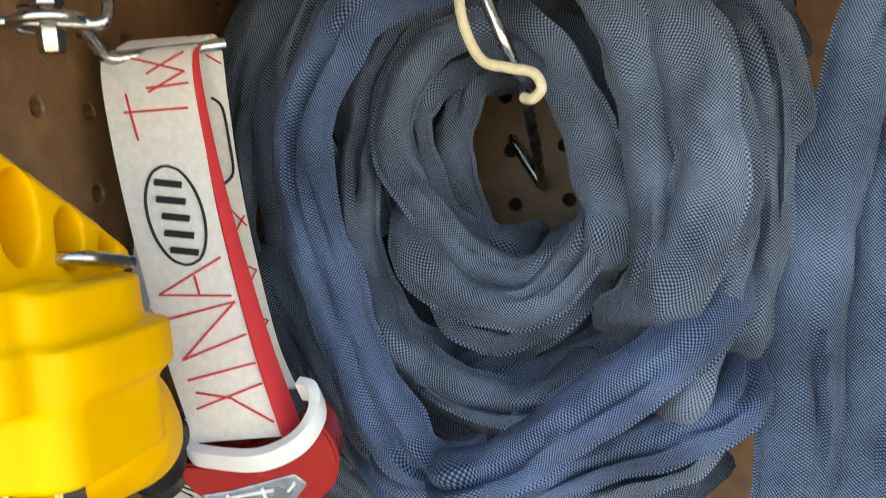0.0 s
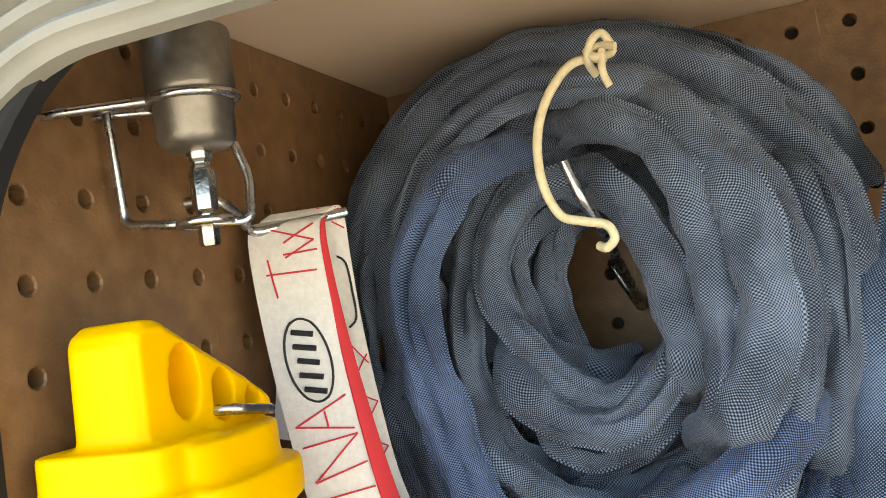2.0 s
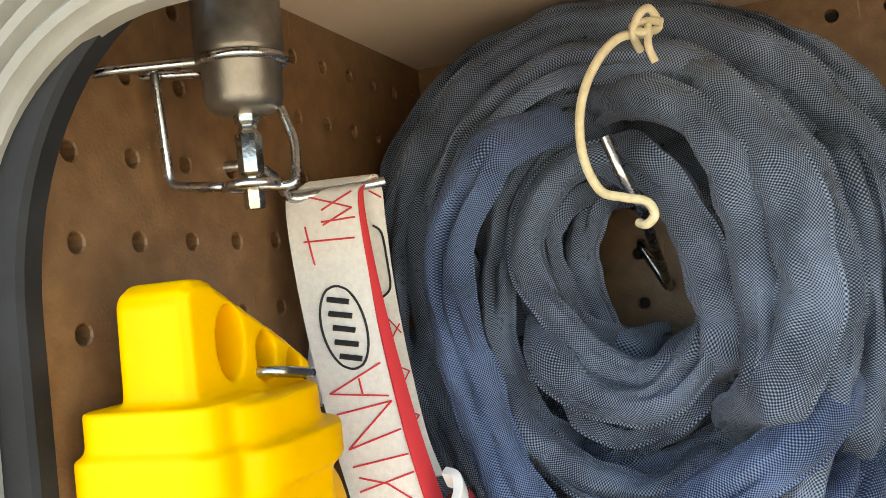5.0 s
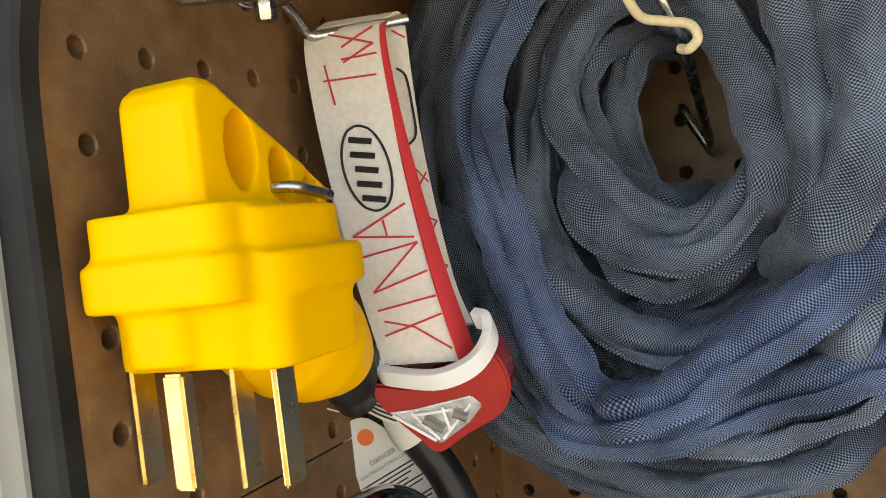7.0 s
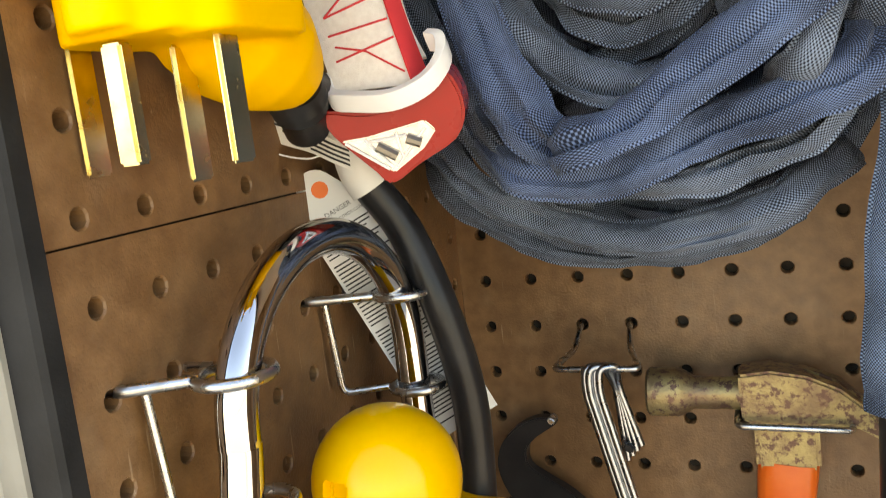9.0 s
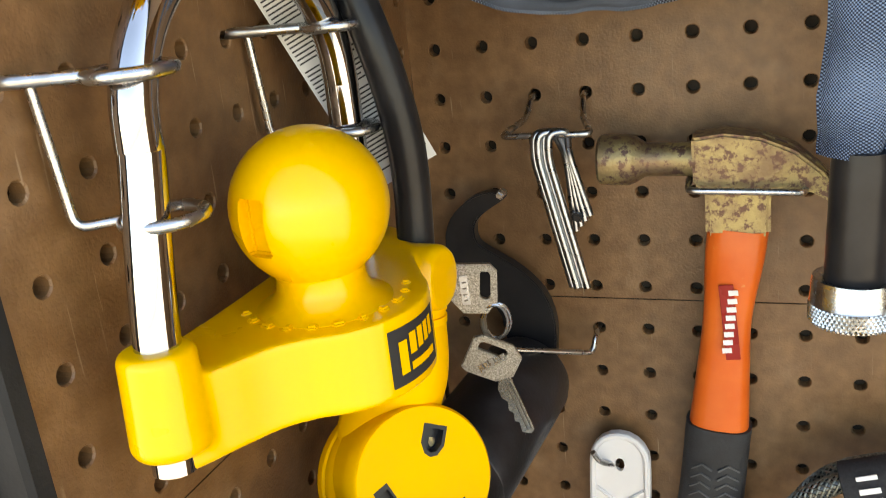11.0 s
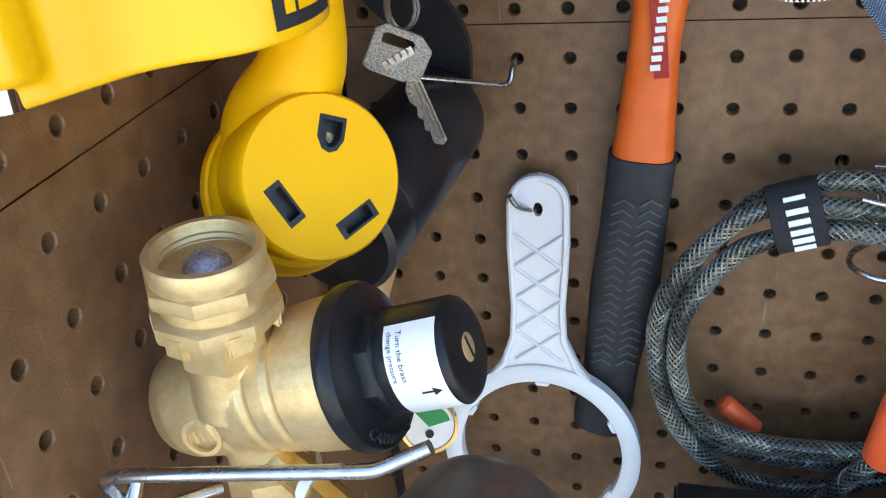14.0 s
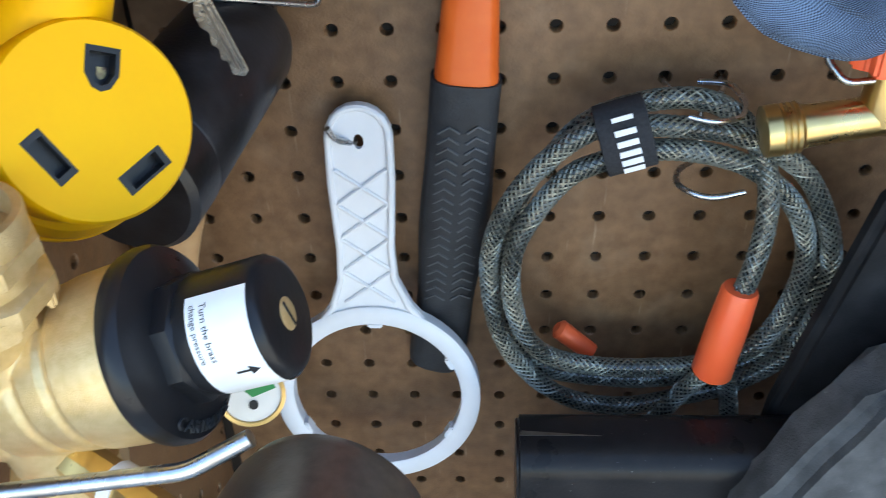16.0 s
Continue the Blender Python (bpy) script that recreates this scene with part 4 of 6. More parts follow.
# ---- socket on a bracket, beside the top corner ----
bracket = thing("socket_bracket", "zinc wire bracket on the side pegboard", "bracket", (WALL_X, -9.2, 8.5))
SX, SY = 0.88, -8.9
part("arm", tube(rounded([(-0.75, -10.0, 9.9), (-0.3, -9.95, 9.9), (0.6, -9.3, 9.97)], 0.1), 0.06, 10), M_ZINC, bracket)
part("arm", tube(rounded([(-0.75, -9.16, 10.02), (-0.3, -9.1, 10.0), (0.6, -8.6, 9.98)], 0.1), 0.06, 10), M_ZINC, bracket)
part("ring", tube([(SX + 0.52 * math.cos(a), SY + 0.52 * math.sin(a), 9.97) for a in (2 * math.pi * k / 40 for k in range(40))], 0.06, 10, True), M_ZINC, bracket)
part("frame_wire", tube(rounded([(-0.15, -9.2, 9.98), (-0.15, -9.1, 8.62), (0.55, -9.1, 8.52), (1.35, -8.7, 8.45), (1.28, -8.5, 9.0), (1.12, -8.5, 9.45)], 0.14), 0.06, 10), M_ZINC, bracket)
part("lower_ring", tube([(SX + 0.32 * math.cos(a), SY + 0.32 * math.sin(a), 8.5) for a in (2 * math.pi * k / 32 for k in range(32))], 0.055, 10, True), M_ZINC, bracket)
socket = thing("drill_socket", "dull grey steel socket with a hex drill shank", "socket", (SX, SY, 8.2))
part("body", lathe([(0.0, 9.35), (0.2, 9.35), (0.36, 9.38), (0.44, 9.46), (0.47, 9.55), (0.475, 9.98), (0.50, 10.02), (0.52, 10.06), (0.53, 10.1), (0.535, 10.75), (0.52, 10.80), (0.46, 10.82), (0.44, 10.7), (0.0, 10.6)], (SX, SY, 0), (0, 0, 1), 40), M_STEEL_GREY, socket)
part("shank", lathe([(0.0, 8.22), (0.11, 8.22), (0.125, 8.26), (0.125, 8.5), (0.09, 8.53), (0.09, 8.6), (0.15, 8.65), (0.16, 9.1), (0.11, 9.16), (0.11, 9.22), (0.15, 9.26), (0.15, 9.4)], (SX, SY, 0), (0, 0, 1), 6), M_KEY_PLAIN, socket, "dull hexagonal shank")

# ---- headlamp with elastic strap ----
headlamp = thing("headlamp", "red headlamp hanging from a white printed elastic strap", "headlamp", (1.4, -6.8, 2.8))


def ribbon(line, across, thick=0.05, widths=None):
    bm = bmesh.new()
    line = [Vector(q) for q in line]
    rows = []
    for i, q in enumerate(line):
        w = Vector(across) if widths is None else Vector(across) * widths[min(i, len(widths) - 1)]
        tan = (line[min(i + 1, len(line) - 1)] - line[max(i - 1, 0)]).normalized()
        out = tan.cross(w).normalized() * thick * 0.5
        rows.append([bm.verts.new(q + w * a + out * s) for a, s in ((-0.5, 1), (-0.47, 1.15), (0, 1.25), (0.47, 1.15), (0.5, 1), (0.5, -1), (0, -1.1), (-0.5, -1))])
    for a, b in zip(rows, rows[1:]):
        for k in range(8):
            bm.faces.new((a[k], a[(k + 1) % 8], b[(k + 1) % 8], b[k]))
    bm.faces.new(rows[0])
    bm.faces.new(rows[-1][::-1])
    bmesh.ops.recalc_face_normals(bm, faces=bm.faces)
    return bm


FRONT = [Vector(q) for q in ((0.52, -6.3, 8.70), (0.53, -6.5, 8.6), (0.57, -6.62, 8.2), (0.67, -6.7, 7.4), (0.82, -6.8, 6.6), (1.0, -6.9, 5.8), (1.2, -7.0, 5.0), (1.48, -7.1, 4.05))]
ACROSS = Vector((1.06, 0.22, -0.02))
strap = part("strap", ribbon(spline(FRONT, 6), ACROSS, 0.05), M_STRAP, headlamp, "white elastic strap with red print")
BACK = spline([(0.55, -6.25, 8.74), (0.70, -6.00, 8.80), (0.64, -5.80, 8.11), (0.62, -5.70, 7.29), (0.69, -5.70, 6.44), (0.84, -5.80, 5.59), (1.05, -6.00, 4.89), (1.35, -6.30, 4.40)], 6)
rear = part("strap_back", ribbon(BACK, Vector((0.95, 0.28, 0)), 0.05), M_STRAP, headlamp)
for k, (i, j, a, b) in enumerate(((4, 5, 0.2, 0.46), (6, 6, 0.24, 0.47), (8, 9, 0.3, 0.48), (22, 24, 0.28, 0.48), (25, 23, 0.26, 0.48), (27, 28, 0.2, 0.48), (30, 28, 0.26, 0.48), (32, 33, 0.2, 0.46), (35, 33, 0.25, 0.47))):
    ends = [BACK[q] + Vector((0.95, 0.28, 0)) * c + Vector((0.012, -0.045, 0)) for q, c in ((i, a), (j, b))]
    part("print_stroke", tube(ends, 0.012, 6), M_RED_INK, rear)
part("print_oval", tube(spline([BACK[q] + Vector((0.95, 0.28, 0)) * c + Vector((0.012, -0.045, 0)) for q, c in ((12, 0.3), (13, 0.42), (16, 0.45), (19, 0.44), (20, 0.3))], 4), 0.018, 6), M_BLACK_INK, rear, "edge of a black oval emblem")
part("strap_buckle", block((-0.18, -5.90, 6.01), (0.34, 0.2, 1.15), 0.06, Matrix.Rotation(radians(12), 3, "Y")), M_WHITE_PLASTIC, headlamp, "grey-white plastic strap buckle")
edge = [q + ACROSS * 0.5 + Vector((0.02, 0.06, 0)) for q in spline(FRONT, 6)]
part("red_edge", ribbon(edge[2:], Vector((0.05, 0.16, 0)), 0.03, [0.3 + 0.045 * k for k in range(60)]), M_RED_INK, strap, "red inner side of the strap")


def on_strap(s, a):
    """A place on the strap: s down its length from 0 to 1, a across it."""
    line = spline(FRONT, 6)
    runs = [0.0]
    for a1, b1 in zip(line, line[1:]):
        runs.append(runs[-1] + (b1 - a1).length)
    f, i = s * runs[-1], 0
    while i < len(line) - 2 and runs[i + 1] < f:
        i += 1
    f = i + (f - runs[i]) / (runs[i + 1] - runs[i])
    q = line[i].lerp(line[i + 1], f - i)
    tan = (line[i + 1] - line[i]).normalized()
    out = tan.cross(ACROSS).normalized()
    if out.y > 0:
        out = -out
    return q + ACROSS * a + out * 0.042


def stroke(a, b, r=0.014):
    pts = [on_strap(a[0] + (b[0] - a[0]) * k / 4, a[1] + (b[1] - a[1]) * k / 4) for k in range(5)]
    return tube(pts, r, 6)


marks = [((0.05, -0.25), (0.10, 0.42)), ((0.05, 0.42), (0.10, 0.0)), ((0.10, 0.42), (0.145, 0.0)), ((0.135, -0.02), (0.13, 0.45)), ((0.19, -0.3), (0.19, 0.40)), ((0.145, -0.25), (0.26, -0.2)),
         ((0.64, -0.38), (0.56, 0.38)), ((0.64, -0.38), (0.655, 0.38)), ((0.60, 0.05), (0.645, 0.05)), ((0.70, -0.36), (0.67, 0.40)), ((0.67, 0.40), (0.80, -0.32)), ((0.80, -0.32), (0.75, 0.42)),
         ((0.85, -0.34), (0.82, 0.42)), ((0.92, -0.35), (0.87, 0.42)), ((0.90, 0.04), (0.965, 0.40)), ((0.90, 0.04), (0.88, -0.3))]
for a, b in marks:
    part("print_stroke", stroke(a, b), M_RED_INK, strap)
oval = [on_strap(0.45 + 0.125 * math.sin(t) * (1 if abs(math.sin(t)) < 0.93 else 0.98), 0.02 + 0.30 * math.cos(t)) for t in (2 * math.pi * k / 40 for k in range(40))]
part("print_oval", tube(oval, 0.018, 6, True), M_BLACK_INK, strap, "black oval emblem")
for k in range(5):
    s = 0.365 + 0.042 * k
    part("print_bar", stroke((s, -0.12 - 0.02 * (k % 2)), (s + 0.012, 0.16), 0.045), M_BLACK_INK, strap)
# lamp body, white cradle and clear lens
part("cradle", ribbon(spline([(0.84, -7.1, 4.22), (0.95, -7.3, 4.0), (1.2, -7.35, 3.93), (1.77, -7.35, 3.88), (2.2, -7.25, 4.02), (2.4, -7.1, 4.28), (2.36, -6.95, 4.5), (2.18, -6.9, 4.56)], 6), Vector((-0.02, -0.12, 0.22)), 0.12), M_WHITE_PLASTIC, headlamp, "white plastic strap cradle")
body_o = [(0.75, 3.87), (1.33, 3.78), (1.94, 3.92), (2.26, 4.2), (2.46, 4.1), (2.54, 3.69), (2.36, 3.32), (1.86, 3.06), (1.42, 2.82), (1.25, 3.0), (0.94, 3.36), (0.77, 3.6)]
lens_o = [(0.90, 3.47), (1.26, 3.49), (2.02, 3.62), (2.14, 3.48), (1.94, 3.26), (1.5, 2.98), (1.32, 3.12), (1.07, 3.35)]
LU, LV = Vector((0.97, 0.24, 0)), Vector((0, -0.22, 0.975))
LO = Vector((1.5, -6.98, 3.5))


def in_lamp(pts, grow=1.0):
    return [((x - 1.5) * grow, (z - 3.5) * grow) for x, z in pts]


soft_o = [(p.x, p.y) for p in spline([(x, z, 0) for x, z in in_lamp(body_o)], 3, True)]
part("lamp_body", prism(soft_o, LO - LU.cross(LV) * 0.62, LU, LV, 0.72, 0.16, seg=4), M_RED_PLASTIC, headlamp, "glossy red plastic lamp housing")
lens = part("lens", prism(in_lamp(lens_o), LO + LU.cross(LV) * 0.08, LU, LV, 0.06, 0.02), M_LENS, headlamp, "bright faceted reflector behind the lens")
for a, b in (((0.95, 3.44), (1.45, 3.04)), ((1.2, 3.46), (1.5, 3.06)), ((1.62, 3.5), (1.66, 3.16)), ((2.0, 3.52), (1.55, 3.06)), ((1.25, 3.42), (1.75, 3.46))):
    p, q = (LO + LU * (x - 1.5) + LV * (z - 3.5) + LU.cross(LV) * 0.15 for x, z in (a, b))
    part("reflector_rib", tube([p, q], 0.022, 6), M_WHITE_PLASTIC, lens)
for a, b in (((1.35, 3.36), (1.58, 3.2)), ((1.75, 3.42), (1.92, 3.34))):
    p, q = (LO + LU * (x - 1.5) + LV * (z - 3.5) + LU.cross(LV) * 0.15 for x, z in (a, b))
    part("reflector_cup", tube([p, q], 0.07, 8), M_STEEL_GREY, lens)

# ---- yellow dogbone adapter: plug, cord, outlet ----
adapter = thing("power_adapter", "yellow camper power adapter with black cord, hung by its grip", "power adapter", (0.7, -9.4, 3.5))
GX0, GX1 = 0.14, 1.08
grip_outline = [(-10.62, 6.15), (-8.15, 6.15), (-8.2, 6.42), (-8.75, 6.75), (-10.0, 7.42)] + [(-10.1, 7.48), (-10.35, 7.5), (-10.5, 7.46), (-10.6, 7.34)]


def oval_hole(cy, cz, ry, rz, n=18):
    return [(cy + ry * math.cos(2 * math.pi * k / n), cz + rz * math.sin(2 * math.pi * k / n)) for k in range(n)]


holes = [oval_hole(-9.85, 6.78, 0.25, 0.42), oval_hole(-9.2, 6.55, 0.2, 0.3), oval_hole(-8.62, 6.38, 0.16, 0.2)]
grip_bm = prism(grip_outline, (GX0, 0, 0), (0, 1, 0), (0, 0, 1), GX1 - GX0, 0.14, seg=4)
cuts = [prism(h, (GX0 + 0.3, 0, 0), (0, 1, 0), (0, 0, 1), 1.2) for h in holes]
grip_shape = carve(grip_bm, cuts)


def plan_disc(cx, cy, rx, ry, z0, z1, cut=0.0, bevel=0.12, n=40):
    pts = []
    for k in range(n):
        a = 2 * math.pi * k / n
        c, q = math.cos(a), math.sin(a)
        e = 0.42 if q < 0 else 0.85
        pts.append((cx + rx * abs(c) ** e * (1 if c > 0 else -1), cy + ry * abs(q) ** e * (1 if q > 0 else -1)))
    return prism(pts, (0, 0, z0), (1, 0, 0), (0, 1, 0), z1 - z0, bevel, seg=3)


def plan_block(x0, x1, y0, y1, z0, z1, r=0.3):
    pts = [p for cx, cy, a0 in ((x1 - r, y1 - r, 0), (x0 + r, y1 - r, 90), (x0 + r, y0 + r, 180), (x1 - r, y0 + r, 270)) for p in arc(cx, cy, r, a0, a0 + 90, 6)]
    return prism(pts, (0, 0, z0), (1, 0, 0), (0, 1, 0), z1 - z0)


part("plug_housing", moulded([
    grip_shape,
    plan_block(-0.22, 1.44, -10.9, -9.7, 5.76, 6.24, 0.26), plan_disc(0.7, -9.5, 0.92, 1.1, 5.76, 6.18, bevel=0),
    plan_block(-0.32, 1.54, -10.98, -9.6, 5.3, 5.78, 0.28), plan_disc(0.7, -9.4, 1.12, 1.2, 5.3, 5.74, bevel=0),
    plan_block(-0.26, 1.46, -10.66, -9.3, 4.68, 5.35, 0.34), plan_block(0.1, 0.92, -10.88, -10.2, 4.74, 5.35, 0.24), plan_block(1.0, 1.72, -10.5, -8.9, 4.62, 5.35, 0.26),
    lathe([(0.0, -0.95), (0.5, -0.88), (0.75, -0.5), (0.8, 0.0), (0.7, 0.5), (0.5, 0.9), (0.36, 1.1), (0.0, 1.1)], (0.68, -8.8, 4.78), (0.15, 0.85, -0.5), 28),
], 0.04, 11), M_YELLOW, adapter, "yellow moulded plug with finger-hole grip")
ribs_y = lathe([(0.36, 0.0), (0.4, 0.1), (0.34, 0.16), (0.39, 0.26), (0.33, 0.32), (0.37, 0.42), (0.31, 0.5), (0.3, 0.9)], (0.72, -7.85, 4.2), (-0.3, 0.75, -0.6), 24)
part("strain_relief", ribs_y, M_CABLE_BLACK, adapter, "black cord sleeve")


def blade(x, y, w, d, z0, z1, yaw=0.0, mat=M_PRONG):
    m = Matrix.Rotation(radians(yaw), 3, "Z")
    return block((x, y, (z0 + z1) / 2), (w, d, z1 - z0), 0.03, m)


part("prong", blade(0.46, -10.5, 0.25, 0.2, 3.5, 4.65), M_PRONG, adapter, "round-faced earth prong")
part("prong", blade(-0.38, -10.1, 0.07, 0.36, 3.42, 4.75), M_PRONG, adapter)
part("prong", blade(0.55, -9.65, 0.07, 0.36, 3.25, 4.65), M_PRONG, adapter)
part("prong", blade(1.34, -10.0, 0.07, 0.36, 3.4, 4.65), M_PRONG, adapter)
cord_line = spline([(0.7, -7.5, 4.15), (0.55, -6.4, 3.9), (0.4, -5.8, 3.0), (0.85, -5.5, 2.05), (1.3, -5.5, 0.8), (1.55, -5.45, -0.6), (1.55, -5.5, -2.0), (1.55, -5.8, -3.2)], 10)
part("cord", tube(cord_line, 0.275, 20), M_CABLE_BLACK, adapter, "thick glossy black cord")
part("cord_band", tube(spline([(0.57, -6.55, 3.94), (0.44, -6.05, 3.55), (0.4, -5.8, 3.0), (0.5, -5.7, 2.7)], 4), 0.31, 18), M_TAG, adapter, "white paper band round the cord")
TAIL = spline([(0.54, -6.20, 3.17), (0.33, -6.35, 3.31), (0.02, -6.40, 3.49), (-0.29, -6.45, 3.62), (-0.62, -6.50, 3.75)], 5)
band_tail = part("band_tail", ribbon(TAIL, (0.07, -0.1, 0.34), 0.012), M_TAG, adapter, "loose printed end of the paper band")
for k in range(4):
    row = [q + Vector((0.07, -0.1, 0.34)) * (0.3 - 0.2 * k) + Vector((0.0, -0.02, 0)) for q in TAIL[1:-1 - 3 * k]]
    part("print_line", ribbon(row, (0.007, -0.01, 0.03), 0.006), M_BLACK_INK, band_tail)
# female end
FACE_N = Vector((0.698, -0.629, 0.342)).normalized()
FACE_C = Vector((1.905, -7.04, -5.107))
fu, fv, fw = frame_of(FACE_N)
outlet_bm = lathe([(0.0, -1.0), (0.9, -1.0), (1.08, -0.9), (1.07, -0.5), (1.06, -0.05), (1.02, 0.0), (0.0, 0.0)], FACE_C, FACE_N, 56)
part("outlet_base", lathe([(0.0, -1.5), (1.1, -1.5), (1.2, -1.42), (1.22, -1.3), (1.2, -1.2), (1.16, -1.17), (1.17, -1.1), (1.13, -0.98), (1.06, -0.85), (0.9, -0.8)], FACE_C - fv * 0.12, FACE_N, 56), M_YELLOW, adapter, "wider back flange of the outlet")
neck = spline([FACE_C - FACE_N * 1.05 + fv * 0.1, FACE_C - FACE_N * 1.0 + fv * 0.7, (1.47, -6.15, -3.95), (1.52, -5.85, -3.2), (1.58, -5.75, -2.6)], 8)
part("outlet_neck", tube(neck, lambda s: 0.74 + 0.1 * math.sin(min(1, s * 2.2) * math.pi) - 0.36 * s, 28), M_YELLOW, adapter)
for k in range(4):
    q = Vector((1.51 + 0.02 * k, -5.85, -3.15 + 0.2 * k))
    part("relief_rib", lathe([(0.4, -0.07), (0.5, -0.05), (0.5, 0.05), (0.4, 0.07)], q, (0.05, 0.15, 1), 24), M_YELLOW, adapter)


def slot(outline2, cu, cv, turn, top, deep, grow=1.0):
    m = Matrix.Rotation(radians(turn), 2)
    pts = [m @ (Vector(q) * grow) for q in outline2]
    o = FACE_C + fu * cu + fv * cv + FACE_N * (top - deep)
    return prism([(p.x, p.y) for p in pts], o, fu, fv, deep)


RECT = [(-0.12, -0.285), (0.12, -0.285), (0.12, 0.285), (-0.12, 0.285)]
DEE = [(-0.18, 0.22), (-0.18, -0.06), (-0.1, -0.2), (0.0, -0.24), (0.1, -0.2), (0.18, -0.06), (0.18, 0.22)]
SLOTS = [(DEE, 0.27, 0.48, -27), (RECT, -0.58, -0.16, 20), (RECT, 0.27, -0.64, -73)]
outlet = part("outlet_body", carve(outlet_bm, [slot(s, cu, cv, turn, 0.05, 0.3) for s, cu, cv, turn in SLOTS]), M_YELLOW, adapter, "round yellow outlet with three slots")
for s, cu, cv, turn in SLOTS:
    lining = carve(slot(s, cu, cv, turn, 0.008, 0.28), [slot(s, cu, cv, turn, 0.05, 0.22, 0.74)])
    part("slot_lining", lining, M_BLACK, outlet, "black plastic slot lining", smooth=False)
    # Black plate at the slot's bottom; the shade inside is in its colour.
    part("slot_shade_contact", slot(s, cu, cv, turn, -0.2, 0.06, 0.72), M_SEAL_BLACK, outlet, smooth=False)
    if s is DEE:
        part("slot_shade_contact", slot(s, cu + 0.03, cv - 0.05, turn, -0.16, 0.06, 0.28), M_RUST, outlet, "tarnished brass contact", smooth=False)

tag = thing("warning_tag", "white printed warning tag hanging from the cord", "tag", (0.3, -5.7, -0.6))
TV = Vector((-0.36, -0.19, 0.91)).normalized()
TU = Vector((0.8, 0.4, 0.42))
TU = (TU - TV * TU.dot(TV)).normalized()
TO = Vector((0.36, -5.45, 0.95))
outline = arc(-0.05, 1.95, 0.3, 150, 30, 8) + [(0.52, 1.5), (0.56, 1.3), (0.56, -2.4), (-0.5, -2.4), (-0.5, 1.2), (-0.44, 1.4)]
card = part("card", prism(outline, TO, TU, TV, 0.012, 0.0), M_TAG, tag, smooth=False)
part("string", tube(spline([(-0.73, -6.60, 3.46), (-0.48, -6.50, 3.30), (-0.13, -6.40, 3.20), (0.10, -6.20, 3.21), (0.3, -5.6, 3.0)], 5), 0.014, 6), M_WHITE_INK, tag, "thin white tag string")
TW = TU.cross(TV)
side = 1 if TW.y < 0 else -1
for row in range(53):
    v = 1.25 - row * 0.066
    n = 1 + (row * 7) % 3
    if row % 9 == 6:
        continue
    w = 1.02 - 0.16 * ((row * 5) % 4) * 0.6
    bar = prism([(-0.45, v), (-0.45 + w * 0.94, v), (-0.45 + w * 0.94, v + 0.024), (-0.45, v + 0.024)], TO + TW * (0.013 if side > 0 else -0.002), TU, TV, 0.002 * side, 0.0)
    part("print_line", bar, M_BLACK_INK, card, smooth=False)
part("print_spot", prism(arc(0, 1.92, 0.13, 0, 330, 11), TO + TW * 0.013, TU, TV, 0.003, 0.0), M_ORANGE_INK, card, smooth=False)
letters("DANGER", 0.11, TO + TU * -0.15 + TV * 1.5 + TW * 0.012, TU, TV, M_BLACK_INK, card)
letters("ELECTRICAL CORDS CAN", 0.07, TO + TU * -0.39 + TV * 1.38 + TW * 0.012, TU, TV, M_BLACK_INK, card)

# ---- coupler lock: chrome shackle, yellow ball body, keys ----
lock = thing("coupler_lock", "yellow trailer coupler lock with chrome shackle", "lock", (1.0, -8, -3.4))
span = LEG_B - LEG_A
ushape = [LEG_A + Vector((0.06, -0.6, -3.02)), LEG_A + Vector((0.05, -0.42, -1.5)), LEG_A + Vector((0, 0, 0.2))]
ushape += [LEG_A + span * (0.5 - 0.5 * math.cos(a)) + Vector((0, 0, 0.3 + 1.95 * math.sin(a))) for a in (math.pi * k / 12 for k in range(13))]
ushape += [LEG_B + Vector((0, 0, 0.0)), LEG_B + Vector((0, 0, -2.6))]
part("shackle", tube(spline(ushape, 4), 0.245, 24, up=(1, 0.1, 0)), M_CHROME, lock, "bright chrome U-shaped shackle")
BALL = Vector((1.34, -8.0, -0.8))
ball_bm = bmesh.new()
lathe([(0.0, 0.95)] + [(0.95 * math.sin(radians(a)), 0.95 * math.cos(radians(a))) for a in range(8, 145, 8)] + [(0.54, -0.86), (0.56, -0.98), (0.61, -1.08), (0.72, -1.17), (0.84, -1.215), (0.86, -1.4), (0.0, -1.4)], BALL, (0, 0, 1), 64, ball_bm)
ball_bm = carve(ball_bm, [block(BALL + Vector((-0.26, -0.92, -0.02)), (0.40, 0.42, 0.68), 0.03, Matrix.Rotation(radians(-14), 3, "Z"))])
part("ball", ball_bm, M_YELLOW_PAINT, lock, "yellow painted ball with a notch")
plan = [(q.x, q.y) for q in spline([(0.2, -9.9, 0), (0.4, -10.35, 0), (0.75, -10.35, 0), (1.05, -9.85, 0), (1.35, -9.35, 0), (1.68, -9.07, 0)], 5)][:-1] + arc(1.28, -7.85, 1.28, -72, 40, 14) + [(2.0, -6.6), (1.5, -5.7)] + arc(0.75, -5.6, 0.6, 10, 170, 8) + [(0.1, -7.0), (0.1, -8.2), (0.05, -9.2)]
